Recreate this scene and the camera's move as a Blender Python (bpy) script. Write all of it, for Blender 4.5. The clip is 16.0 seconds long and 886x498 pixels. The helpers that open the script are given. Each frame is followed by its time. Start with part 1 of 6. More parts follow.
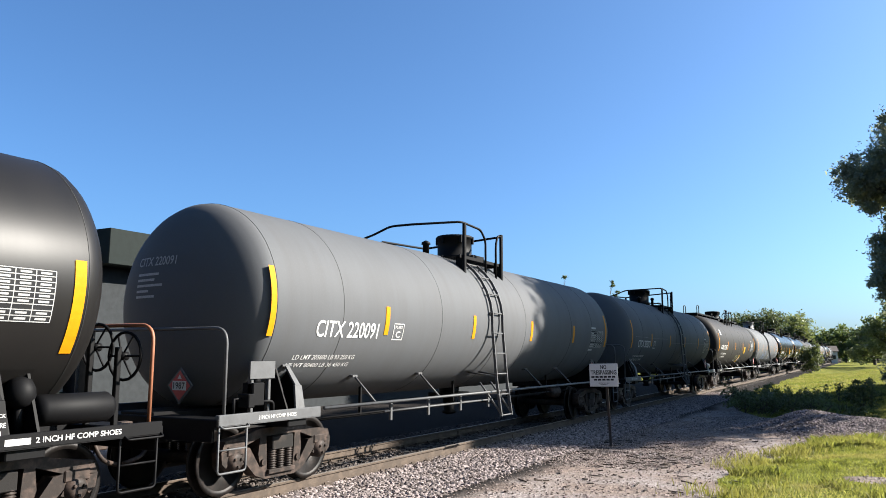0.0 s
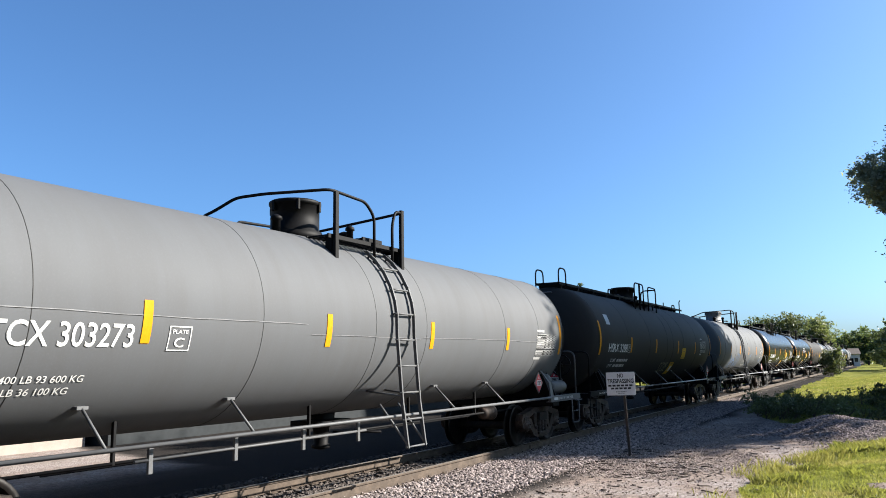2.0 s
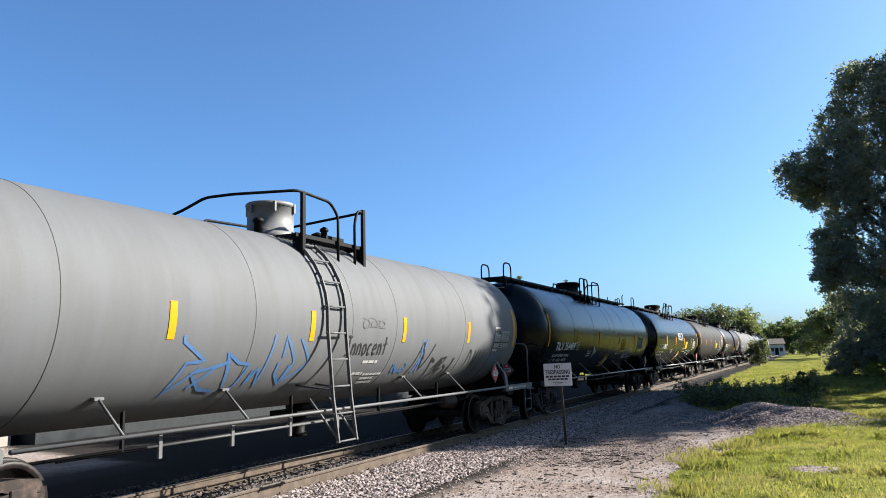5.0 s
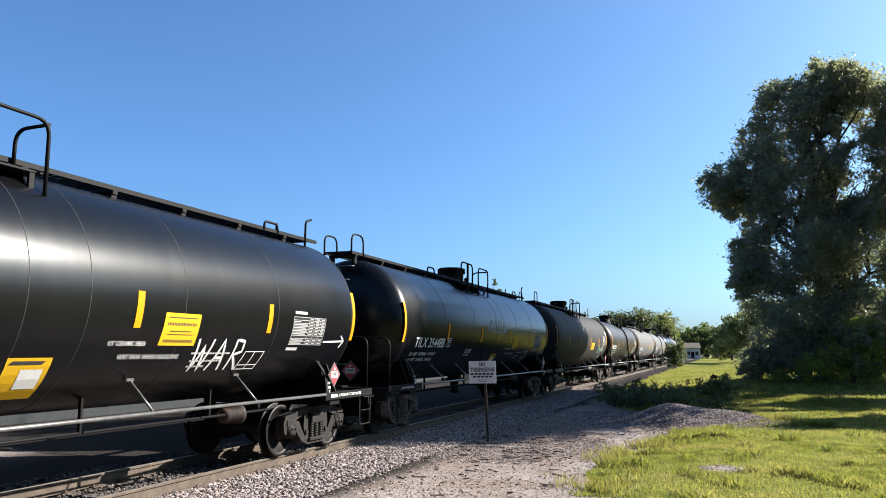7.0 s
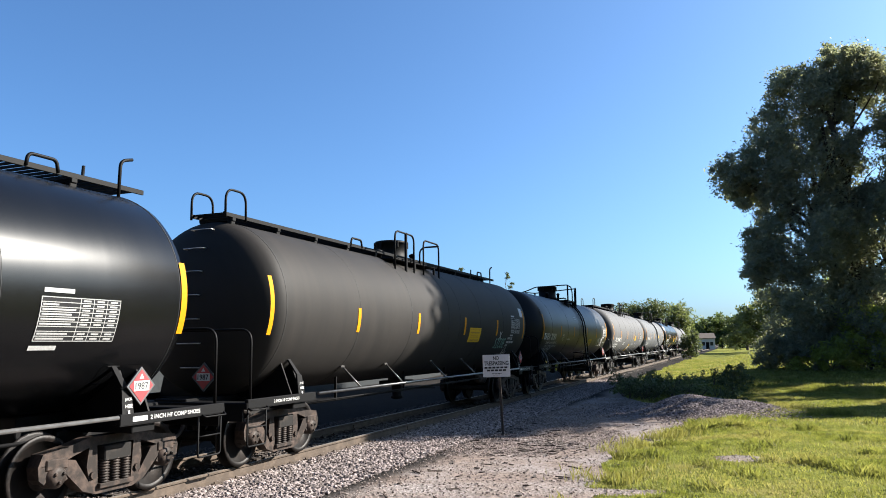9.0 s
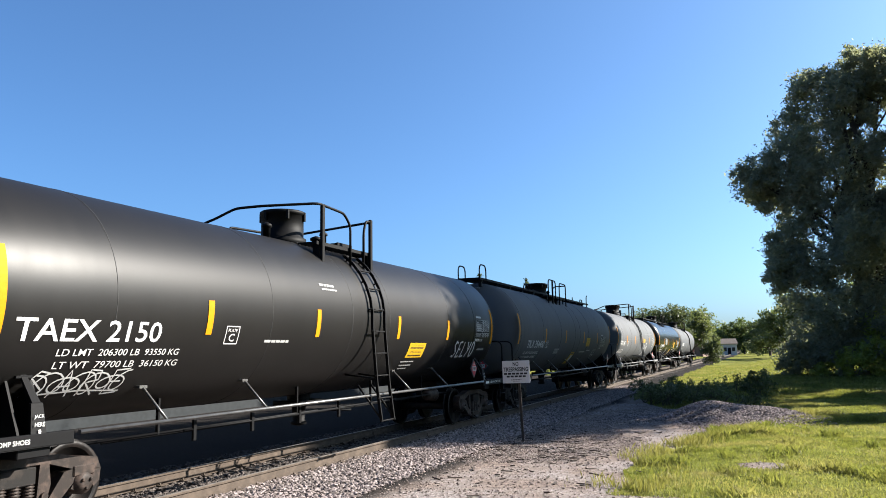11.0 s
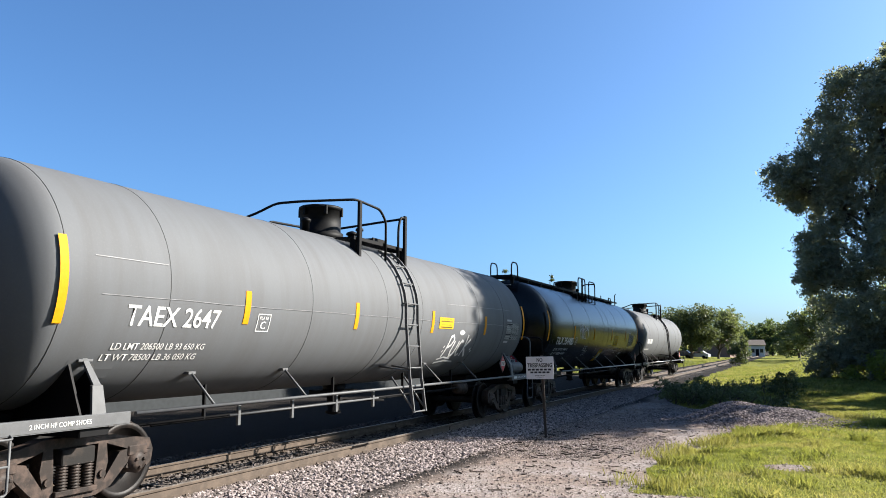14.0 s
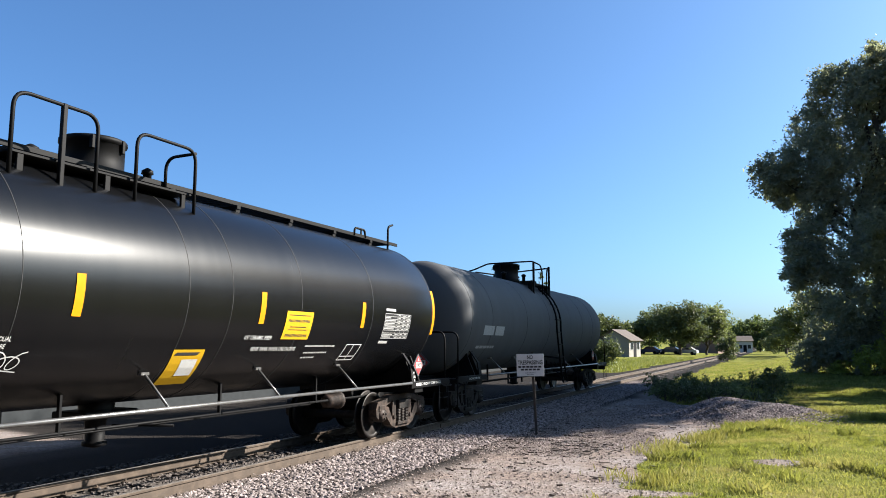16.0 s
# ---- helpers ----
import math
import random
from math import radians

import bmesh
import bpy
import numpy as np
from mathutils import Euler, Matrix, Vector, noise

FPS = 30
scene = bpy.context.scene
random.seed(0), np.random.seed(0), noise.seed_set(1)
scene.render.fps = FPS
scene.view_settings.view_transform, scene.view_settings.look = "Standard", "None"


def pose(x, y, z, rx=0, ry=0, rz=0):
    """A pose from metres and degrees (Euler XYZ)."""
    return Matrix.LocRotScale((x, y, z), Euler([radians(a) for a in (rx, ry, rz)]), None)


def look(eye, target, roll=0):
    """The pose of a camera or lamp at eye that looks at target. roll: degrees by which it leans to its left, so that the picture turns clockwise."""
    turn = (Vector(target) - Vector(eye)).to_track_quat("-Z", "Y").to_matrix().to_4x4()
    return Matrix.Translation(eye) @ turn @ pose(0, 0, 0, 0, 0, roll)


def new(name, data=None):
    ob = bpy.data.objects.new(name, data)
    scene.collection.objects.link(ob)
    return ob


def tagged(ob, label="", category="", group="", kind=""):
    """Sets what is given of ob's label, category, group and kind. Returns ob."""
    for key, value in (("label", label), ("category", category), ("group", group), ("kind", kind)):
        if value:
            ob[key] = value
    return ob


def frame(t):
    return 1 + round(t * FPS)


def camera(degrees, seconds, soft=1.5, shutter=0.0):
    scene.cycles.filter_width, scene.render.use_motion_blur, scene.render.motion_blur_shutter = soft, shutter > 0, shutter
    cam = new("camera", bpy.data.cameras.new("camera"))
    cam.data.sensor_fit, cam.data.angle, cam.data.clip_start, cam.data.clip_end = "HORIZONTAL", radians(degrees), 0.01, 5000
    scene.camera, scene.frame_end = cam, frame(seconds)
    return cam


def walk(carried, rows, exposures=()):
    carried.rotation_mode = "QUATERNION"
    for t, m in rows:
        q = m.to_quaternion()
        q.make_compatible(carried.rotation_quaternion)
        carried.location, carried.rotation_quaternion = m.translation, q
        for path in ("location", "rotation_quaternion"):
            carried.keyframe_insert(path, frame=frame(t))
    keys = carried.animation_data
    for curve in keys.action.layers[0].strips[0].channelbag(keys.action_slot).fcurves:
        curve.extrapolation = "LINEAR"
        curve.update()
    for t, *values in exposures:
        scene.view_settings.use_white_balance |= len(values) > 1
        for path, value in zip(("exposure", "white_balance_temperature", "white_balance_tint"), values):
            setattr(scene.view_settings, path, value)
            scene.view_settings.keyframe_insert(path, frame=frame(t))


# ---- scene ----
# ---------------------------------------------------------------- camera
CAM_H = 2.07          # eye above the gravel lot
RAIL_Z = 0.17         # top of rail
TRACK_X = -8.5        # centre line of the track
cam = camera(61.0, 16.0, soft=0.9)
TURNS = [  # seconds, yaw, pitch, roll, and the sway of the hand
    (0, 28.95, 7.96, -0.18, -0.079, 0.019, -0.018), (0.5, 29.12, 8.24, 0.29, -0.066, 0.062, -0.015), (1, 29.72, 8.45, 0.71, -0.042, 0.036, 0.001),
    (1.5, 30.16, 8.54, 0.74, -0.049, -0.024, 0.020), (2, 30.26, 8.74, 0.93, -0.049, 0.074, 0.013), (2.5, 30.18, 8.95, 1.03, -0.053, 0.056, 0.003),
    (3, 30.11, 9.07, 1.04, -0.049, 0.039, 0.009), (5.5, 24.04, 7.71, 0.96, -0.013, 0.012, 0.014), (6, 22.44, 7.51, 0.21, -0.038, -0.043, 0.018),
    (6.5, 21.31, 7.68, -0.14, -0.003, 0.018, -0.004), (7, 20.22, 7.73, -0.10, -0.004, 0.003, 0.008), (7.5, 20.01, 7.57, 0.05, -0.010, -0.012, 0.015),
    (8, 20.47, 7.31, 0.31, -0.004, 0.001, 0.002), (10.5, 21.99, 7.54, 1.18, 0.005, -0.012, 0.014), (11, 22.69, 7.81, 0.93, -0.010, 0.005, 0.004),
    (11.5, 23.40, 7.97, 0.64, -0.011, -0.050, 0.014), (12, 23.80, 8.01, 0.34, -0.002, -0.030, 0.007), (12.5, 23.85, 7.93, -0.08, -0.005, -0.023, -0.009),
    (13, 23.88, 7.88, -0.17, 0.005, -0.033, -0.002), (13.5, 24.09, 7.69, -0.48, -0.015, -0.024, -0.005), (14, 24.51, 7.46, -0.26, -0.006, 0.009, -0.020),
    (14.5, 24.77, 7.04, -0.19, -0.010, -0.062, -0.009), (15, 24.63, 6.73, -0.45, -0.008, -0.006, -0.021), (15.5, 24.05, 6.94, -0.30, -0.016, -0.010, -0.018),
    (16, 23.72, 7.29, 0.05, -0.023, -0.013, -0.019),
]
walk(cam, [(t, pose(dx, dy, CAM_H + dz, 90 + p, r, y)) for t, y, p, r, dx, dy, dz in TURNS])

# ---------------------------------------------------------------- light
SUN_AZ, SUN_EL = 54.0, 29.0      # degrees from +Y towards +X, and above the horizon
world = bpy.data.worlds.new("sky")
scene.world = world
world.use_nodes = True
wn = world.node_tree
sky = wn.nodes.new("ShaderNodeTexSky")
sky.sky_type = "NISHITA"
sky.sun_disc = False
sky.sun_elevation, sky.sun_rotation = radians(SUN_EL), radians(SUN_AZ)
sky.altitude, sky.air_density, sky.dust_density, sky.ozone_density = 200, 0.75, 2.6, 6.5
wn.nodes["Background"].inputs["Strength"].default_value = 0.056
haze = wn.nodes.new("ShaderNodeMix")
haze.data_type, haze.blend_type = "RGBA", "MULTIPLY"
haze.inputs[0].default_value, haze.inputs[7].default_value = 1.0, (0.8, 1.0, 1.05, 1)
wn.links.new(sky.outputs[0], haze.inputs[6])
wn.links.new(haze.outputs[2], wn.nodes["Background"].inputs["Color"])
sun = new("sun", bpy.data.lights.new("sun", "SUN"))
sun.data.energy, sun.data.angle, sun.data.color = 4.9, radians(0.6), (1.0, 0.94, 0.85)
sun_dir = Vector((math.sin(radians(SUN_AZ)) * math.cos(radians(SUN_EL)), math.cos(radians(SUN_AZ)) * math.cos(radians(SUN_EL)), math.sin(radians(SUN_EL))))
sun.matrix_world = look(sun_dir * 200, (0, 0, 0))
scene.view_settings.exposure = 2.1

# ---------------------------------------------------------------- materials


class Nodes:
    """Short way to wire a material."""

    def __init__(self, name):
        self.m = bpy.data.materials.new(name)
        self.m.use_nodes = True
        self.t = self.m.node_tree
        self.bsdf = self.t.nodes["Principled BSDF"]
        self.out = self.t.nodes["Material Output"]
        self.pos = self.add("ShaderNodeTexCoord").outputs["Object"]

    def add(self, kind, **inputs):
        n = self.t.nodes.new(kind)
        for k, v in inputs.items():
            self.put(n.inputs[k.replace("_", " ")], v)
        return n

    def put(self, socket, v):
        if isinstance(v, bpy.types.NodeSocket):
            self.t.links.new(v, socket)
        elif isinstance(v, tuple) and len(v) == 3 and socket.type == "RGBA":
            socket.default_value = (*v, 1)
        else:
            socket.default_value = v

    def noise(self, scale, detail=4.0, rough=0.55, stretch=None, where=None):
        v = where or self.pos
        if stretch:
            mp = self.add("ShaderNodeMapping", Vector=v)
            mp.inputs["Scale"].default_value = stretch
            v = mp.outputs[0]
        return self.add("ShaderNodeTexNoise", Vector=v, Scale=scale, Detail=detail, Roughness=rough).outputs["Fac"]

    def ramp(self, fac, a, b, ca, cb):
        n = self.t.nodes.new("ShaderNodeValToRGB")
        n.color_ramp.elements[0].position, n.color_ramp.elements[1].position = a, b
        n.color_ramp.elements[0].color, n.color_ramp.elements[1].color = (*ca, 1), (*cb, 1)
        self.put(n.inputs[0], fac)
        return n.outputs[0]

    def mix(self, fac, a, b):
        n = self.t.nodes.new("ShaderNodeMix")
        n.data_type = "RGBA"
        self.put(n.inputs[0], fac), self.put(n.inputs[6], a), self.put(n.inputs[7], b)
        return n.outputs[2]

    def math(self, op, a, b=0.0):
        n = self.t.nodes.new("ShaderNodeMath")
        n.operation = op
        self.put(n.inputs[0], a), self.put(n.inputs[1], b)
        return n.outputs[0]

    def done(self, color, rough=0.6, metal=0.0, bump=None, strength=0.2, dist=0.01, spec=0.5):
        b = self.bsdf
        self.put(b.inputs["Base Color"], color), self.put(b.inputs["Roughness"], rough), self.put(b.inputs["Metallic"], metal)
        self.put(b.inputs["Specular IOR Level"], spec)
        if bump is not None:
            n = self.add("ShaderNodeBump", Height=bump, Strength=strength, Distance=dist)
            self.put(b.inputs["Normal"], n.outputs[0])
        return self.m


def paint(name, color, rough, streak=0.25, coat=0.0, dirt=(0.05, 0.043, 0.038), spec=0.5):
    """Weathered tank paint: vertical run-off streaks, road dirt, faint dents."""
    n = Nodes(name)
    sx = n.noise(0.9, 5, 0.6, stretch=(0.5, 4.0, 0.5))
    big = n.noise(0.5, 4)
    fine = n.noise(38, 3)
    col = n.mix(n.ramp(sx, 0.42, 0.75, (0, 0, 0), (streak, streak, streak)), color, dirt)
    col = n.mix(n.ramp(big, 0.35, 0.75, (0, 0, 0), (0.35, 0.35, 0.35)), col, tuple(c * 0.72 for c in color))
    col = n.mix(n.ramp(fine, 0.5, 0.8, (0, 0, 0), (0.12, 0.12, 0.12)), col, tuple(c * 1.6 for c in color))
    rg = n.add("ShaderNodeMapRange", Value=sx)
    rg.inputs["To Min"].default_value, rg.inputs["To Max"].default_value = rough * 0.94, min(1, rough * 1.1)
    wave = n.noise(0.9, 2, 0.4, stretch=(1, 0.6, 1))
    h = n.math("ADD", wave, n.math("MULTIPLY", fine, 0.02))
    m = n.done(col, rg.outputs[0], 0.0, h, 0.08, 0.02, spec)
    n.bsdf.inputs["Coat Weight"].default_value = coat
    n.bsdf.inputs["Coat Roughness"].default_value = 0.12
    return m


def plain(name, color, rough=0.6, metal=0.0, vary=0.25, scale=6.0, bump=0.15, spec=0.4):
    n = Nodes(name)
    a, f = n.noise(scale, 5), n.noise(scale * 9, 3)
    col = n.mix(n.ramp(a, 0.35, 0.7, (0, 0, 0), (1, 1, 1)), color, tuple(c * (1 - vary) for c in color))
    col = n.mix(n.ramp(f, 0.5, 0.85, (0, 0, 0), (0.3, 0.3, 0.3)), col, tuple(min(1, c * 1.4) for c in color))
    return n.done(col, rough, metal, f, bump, 0.004, spec)


def rusty(name, color, rust, amount=0.5, rough=0.75, metal=0.2):
    n = Nodes(name)
    a, f = n.noise(5, 6, 0.65), n.noise(60, 3)
    col = n.mix(n.ramp(a, 0.62 - amount * 0.3, 0.72 - amount * 0.2, (0, 0, 0), (1, 1, 1)), color, rust)
    col = n.mix(n.math("MULTIPLY", f, 0.5), col, tuple(c * 0.45 for c in rust))
    return n.done(col, rough, metal * 0.5, f, 0.4, 0.004, 0.18)


def leafy(name, dark, light, shine=0.5, thin=0.3):
    n = Nodes(name)
    geo = n.add("ShaderNodeNewGeometry")
    col = n.ramp(geo.outputs["Random Per Island"], 0.0, 1.0, dark, light)
    m = n.done(col, 0.5, spec=shine * 0.6)
    tr = n.add("ShaderNodeBsdfTranslucent", Color=n.mix(0.5, col, (light[0] * 1.5, light[1] * 1.5, light[2] * 0.6)))
    mixer = n.add("ShaderNodeMixShader")
    mixer.inputs[0].default_value = thin
    n.t.links.new(n.bsdf.outputs[0], mixer.inputs[1])
    n.t.links.new(tr.outputs[0], mixer.inputs[2])
    n.t.links.new(mixer.outputs[0], n.out.inputs[0])
    return m


def meadow(name, dark, light, dry):
    """Grass whose colour drifts from tuft to tuft."""
    n = Nodes(name)
    geo = n.add("ShaderNodeNewGeometry")
    tuft, wide = n.noise(2.6, 4, 0.6), n.noise(0.55, 3)
    col = n.mix(n.ramp(tuft, 0.38, 0.62, (0, 0, 0), (1, 1, 1)), dark, light)
    col = n.mix(n.ramp(wide, 0.46, 0.62, (0, 0, 0), (0.8, 0.8, 0.8)), col, dry)
    col = n.mix(n.ramp(geo.outputs["Random Per Island"], 0.0, 1.0, (0.0, 0.0, 0.0), (0.55, 0.55, 0.55)), col, tuple(c * 0.35 for c in dark))
    m = n.done(col, 0.55, spec=0.15)
    tr = n.add("ShaderNodeBsdfTranslucent", Color=n.mix(0.35, col, (light[0] * 1.4, light[1] * 1.4, light[2] * 0.6)))
    mixer = n.add("ShaderNodeMixShader")
    mixer.inputs[0].default_value = 0.45
    n.t.links.new(n.bsdf.outputs[0], mixer.inputs[1])
    n.t.links.new(tr.outputs[0], mixer.inputs[2])
    n.t.links.new(mixer.outputs[0], n.out.inputs[0])
    return m


def stone_mat(name, a, b):
    n = Nodes(name)
    geo = n.add("ShaderNodeNewGeometry")
    col = n.ramp(geo.outputs["Random Per Island"], 0.0, 1.0, a, b)
    f = n.noise(70, 3)
    col = n.mix(n.math("MULTIPLY", f, 0.35), col, (0.2, 0.17, 0.15))
    return n.done(col, 0.9, 0, f, 0.3, 0.003, 0.1)


GRAY = paint("gray tank paint", (0.07, 0.073, 0.0775), 0.68, 0.2, spec=0.13)
GRAY_L = paint("pale gray tank paint", (0.08, 0.0835, 0.0885), 0.68, 0.3, spec=0.13)
GRAY_B = paint("stone gray tank paint", (0.075, 0.075, 0.077), 0.68, 0.2, spec=0.13)
BLACK = paint("black tank enamel", (0.0022, 0.0024, 0.0029), 0.26, 0.22, 0.0, (0.005, 0.0048, 0.0047), 0.25)
BLACK_S = paint("satin black tank paint", (0.0075, 0.007, 0.0068), 0.42, 0.25, 0.0, (0.012, 0.0104, 0.0094), 0.17)
BROWN = paint("sun-faded charcoal tank paint", (0.018, 0.0168, 0.016), 0.62, 0.25, spec=0.1)
STEEL_K = plain("black steel", (0.0035, 0.0035, 0.004), 0.6, spec=0.1)
STEEL_G = plain("gray painted steel", (0.07, 0.0715, 0.074), 0.55, spec=0.25)
# base lightened to stand for sun glinting off the black handrails
RAIL_GLINT = plain("worn black handrail, sun glint in its colour", (0.13, 0.128, 0.125), 0.32, 0.5, 0.4, 8, 0.1, 0.6)
STEEL_L = plain("pale gray painted manway", (0.11, 0.112, 0.115), 0.6)
STEEL_W = plain("worn bright steel", (0.3, 0.29, 0.28), 0.4, 0.8)
CAST = rusty("grimy cast steel", (0.015, 0.012, 0.0105), (0.06, 0.042, 0.034), 0.5, 0.6)
CAST_K = rusty("black cast steel", (0.009, 0.0085, 0.0082), (0.025, 0.02, 0.017), 0.3)
WHEEL = rusty("wheel steel", (0.006, 0.0052, 0.005), (0.016, 0.012, 0.0105), 0.45, 0.5, 0.3)
RAILTOP = plain("dull worn rail top", (0.2, 0.175, 0.15), 0.5, 0.5, 0.3, 7)
YELLOW = plain("yellow reflective tape", (0.42, 0.175, 0.003), 0.6, 0, 0.12, 14, spec=0.08)
YPANEL = plain("yellow notice panel", (0.4, 0.235, 0.01), 0.6, 0, 0.1, 20, spec=0.1)
WHITE = plain("white stencil paint", (0.46, 0.46, 0.45), 0.65, 0, 0.25, 30)
WHITE_D = plain("worn white stencil paint", (0.3, 0.3, 0.295), 0.65, 0, 0.35, 40)
INK = plain("black lettering ink", (0.02, 0.02, 0.02), 0.6)
BACKING = plain("dark stencil backing", (0.016, 0.0165, 0.0175), 0.7, spec=0.1)
SEAM = plain("weld seam shadow line", (0.015, 0.015, 0.015), 0.7)
PRIMER = plain("orange primer", (0.2, 0.075, 0.035), 0.6)
RED = plain("red placard", (0.36, 0.025, 0.03), 0.5)
SPRAY_K = plain("black spray paint", (0.009, 0.009, 0.0095), 0.6, 0, 0.2, 25)
SPRAY_B = plain("blue spray paint", (0.035, 0.09, 0.2), 0.6, 0, 0.2, 25)
SPRAY_W = plain("white spray paint", (0.4, 0.4, 0.4), 0.6, 0, 0.2, 25)
SPRAY_F = plain("faded gray spray", (0.05, 0.05, 0.053), 0.6, 0, 0.4, 20)
SPRAY_F2 = plain("pale scratched paint", (0.13, 0.13, 0.135), 0.6, 0, 0.5, 9)
SPRAY_O = plain("pale olive spray paint", (0.2, 0.2, 0.1), 0.6, 0, 0.35, 25)
SPRAY_G = plain("green spray paint", (0.12, 0.26, 0.22), 0.6, 0, 0.3, 25)

# ---------------------------------------------------------------- mesh helpers


class Build:
    """Collects simple solids into one mesh."""

    def __init__(self):
        self.v, self.f, self.s = [], [], []

    def add(self, verts, faces, smooth=False):
        o = len(self.v)
        self.v += [tuple(p) for p in verts]
        self.f += [tuple(i + o for i in q) for q in faces]
        self.s += [smooth] * len(faces)
        return self

    def box(self, x0, x1, y0, y1, z0, z1, c=None, m=None):
        """A box with chamfered edges."""
        lo, hi = (min(x0, x1), min(y0, y1), min(z0, z1)), (max(x0, x1), max(y0, y1), max(z0, z1))
        c = c if c is not None else 0.12 * min(h - l for l, h in zip(lo, hi))
        c = min(c, 0.012)
        vs, ix = [], {}
        for sx in (0, 1):
            for sy in (0, 1):
                for sz in (0, 1):
                    for ax in range(3):
                        p = [(hi if s else lo)[k] + (-c if s else c) * (k != ax) for k, s in enumerate((sx, sy, sz))]
                        ix[sx, sy, sz, ax] = len(vs)
                        vs.append(p)
        fs = []
        for ax in range(3):
            a, b = [k for k in range(3) if k != ax]
            for s in (0, 1):
                q = []
                for u, w in ((0, 0), (1, 0), (1, 1), (0, 1)):
                    k = [0, 0, 0]
                    k[ax], k[a], k[b] = s, u, w
                    q.append(ix[(*k, ax)])
                fs.append(q if (s == 1) == (ax != 1) else q[::-1])
            for u in (0, 1):
                for w in (0, 1):
                    k0, k1 = [0, 0, 0], [0, 0, 0]
                    k0[a], k0[b], k1[a], k1[b], k1[ax] = u, w, u, w, 1
                    fs.append([ix[(*k0, a)], ix[(*k1, a)], ix[(*k1, b)], ix[(*k0, b)]])
        for sx in (0, 1):
            for sy in (0, 1):
                for sz in (0, 1):
                    fs.append([ix[sx, sy, sz, k] for k in range(3)])
        if m is not None:
            vs = [m @ Vector(p) for p in vs]
        return self.add(vs, fs)

    def tube(self, pts, r, n=8, closed=False):
        """A round bar along a polyline."""
        pts = [Vector(p) for p in pts]
        rings, prev = [], None
        for i, p in enumerate(pts):
            a = pts[i - 1] if (i or closed) else p
            b = pts[(i + 1) % len(pts)] if (i + 1 < len(pts) or closed) else p
            d = (b - a).normalized()
            if prev is None:
                ref = Vector((0, 0, 1)) if abs(d.z) < 0.9 else Vector((1, 0, 0))
                prev = d.cross(ref).normalized()
            prev = (prev - d * prev.dot(d)).normalized()
            w = d.cross(prev)
            rings.append([p + r * (math.cos(2 * math.pi * k / n) * prev + math.sin(2 * math.pi * k / n) * w) for k in range(n)])
        vs = [q for ring in rings for q in ring]
        m = len(pts)
        fs = [[i * n + k, i * n + (k + 1) % n, (i + 1) % m * n + (k + 1) % n, (i + 1) % m * n + k] for i in range(m if closed else m - 1) for k in range(n)]
        self.add(vs, fs, True)
        if not closed:
            self.f += [tuple(len(self.v) - len(vs) + k for k in range(n))[::-1], tuple(len(self.v) - n + k for k in range(n))]
            self.s += [False, False]
        return self

    def lathe(self, profile, axis="z", at=(0, 0, 0), n=24, smooth=True):
        """profile: (radius, height) pairs turned about an axis through at."""
        vs, fs = [], []
        for r, h in profile:
            for k in range(n):
                a = 2 * math.pi * k / n
                u, w = r * math.cos(a), r * math.sin(a)
                p = {"z": (u, w, h), "x": (h, u, w), "y": (w, h, u)}[axis]
                vs.append((p[0] + at[0], p[1] + at[1], p[2] + at[2]))
        for i in range(len(profile) - 1):
            for k in range(n):
                fs.append([i * n + k, i * n + (k + 1) % n, (i + 1) * n + (k + 1) % n, (i + 1) * n + k])
        if profile[0][0] > 0:
            fs.append(list(range(n))[::-1])
        if profile[-1][0] > 0:
            fs.append([(len(profile) - 1) * n + k for k in range(n)])
        return self.add(vs, fs, smooth)

    def prism(self, outline, x0, x1):
        """An outline in (y, z) pushed from x0 to x1."""
        n = len(outline)
        vs = [(x0, y, z) for y, z in outline] + [(x1, y, z) for y, z in outline]
        fs = [list(range(n))[::-1], [n + k for k in range(n)]] + [[k, (k + 1) % n, n + (k + 1) % n, n + k] for k in range(n)]
        return self.add(vs, fs)

    def weld(self):
        """Joins corners that lie on one another."""
        seen, new_v, m = {}, [], []
        for p in self.v:
            k = tuple(round(c, 4) for c in p)
            if k not in seen:
                seen[k] = len(new_v)
                new_v.append(p)
            m.append(seen[k])
        self.v, self.f = new_v, [[m[k] for k in f] for f in self.f]
        return self

    def mesh(self, name, mat):
        me = bpy.data.meshes.new(name)
        me.from_pydata(self.v, [], self.f)
        me.polygons.foreach_set("use_smooth", self.s)
        me.materials.append(mat)
        bm = bmesh.new()
        bm.from_mesh(me)
        bmesh.ops.recalc_face_normals(bm, faces=bm.faces)
        bm.to_mesh(me)
        bm.free()
        return me


def array_mesh(name, verts, faces, mat, smooth=False):
    """A mesh from number arrays with faces of one size."""
    me = bpy.data.meshes.new(name)
    n, k = faces.shape
    me.vertices.add(len(verts))
    me.vertices.foreach_set("co", np.ascontiguousarray(verts, dtype=np.float32).ravel())
    me.loops.add(n * k)
    me.loops.foreach_set("vertex_index", np.ascontiguousarray(faces, dtype=np.int32).ravel())
    me.polygons.add(n)
    me.polygons.foreach_set("loop_start", np.arange(n, dtype=np.int32) * k)
    me.polygons.foreach_set("use_smooth", np.full(n, smooth))
    me.update(calc_edges=True)
    me.materials.append(mat)
    return me


CACHE = {}


def shared(key, mat, make):
    """The mesh for a part that many things have alike."""
    k = (key, mat.name)
    if k not in CACHE:
        CACHE[k] = make().mesh(key, mat)
    return CACHE[k]


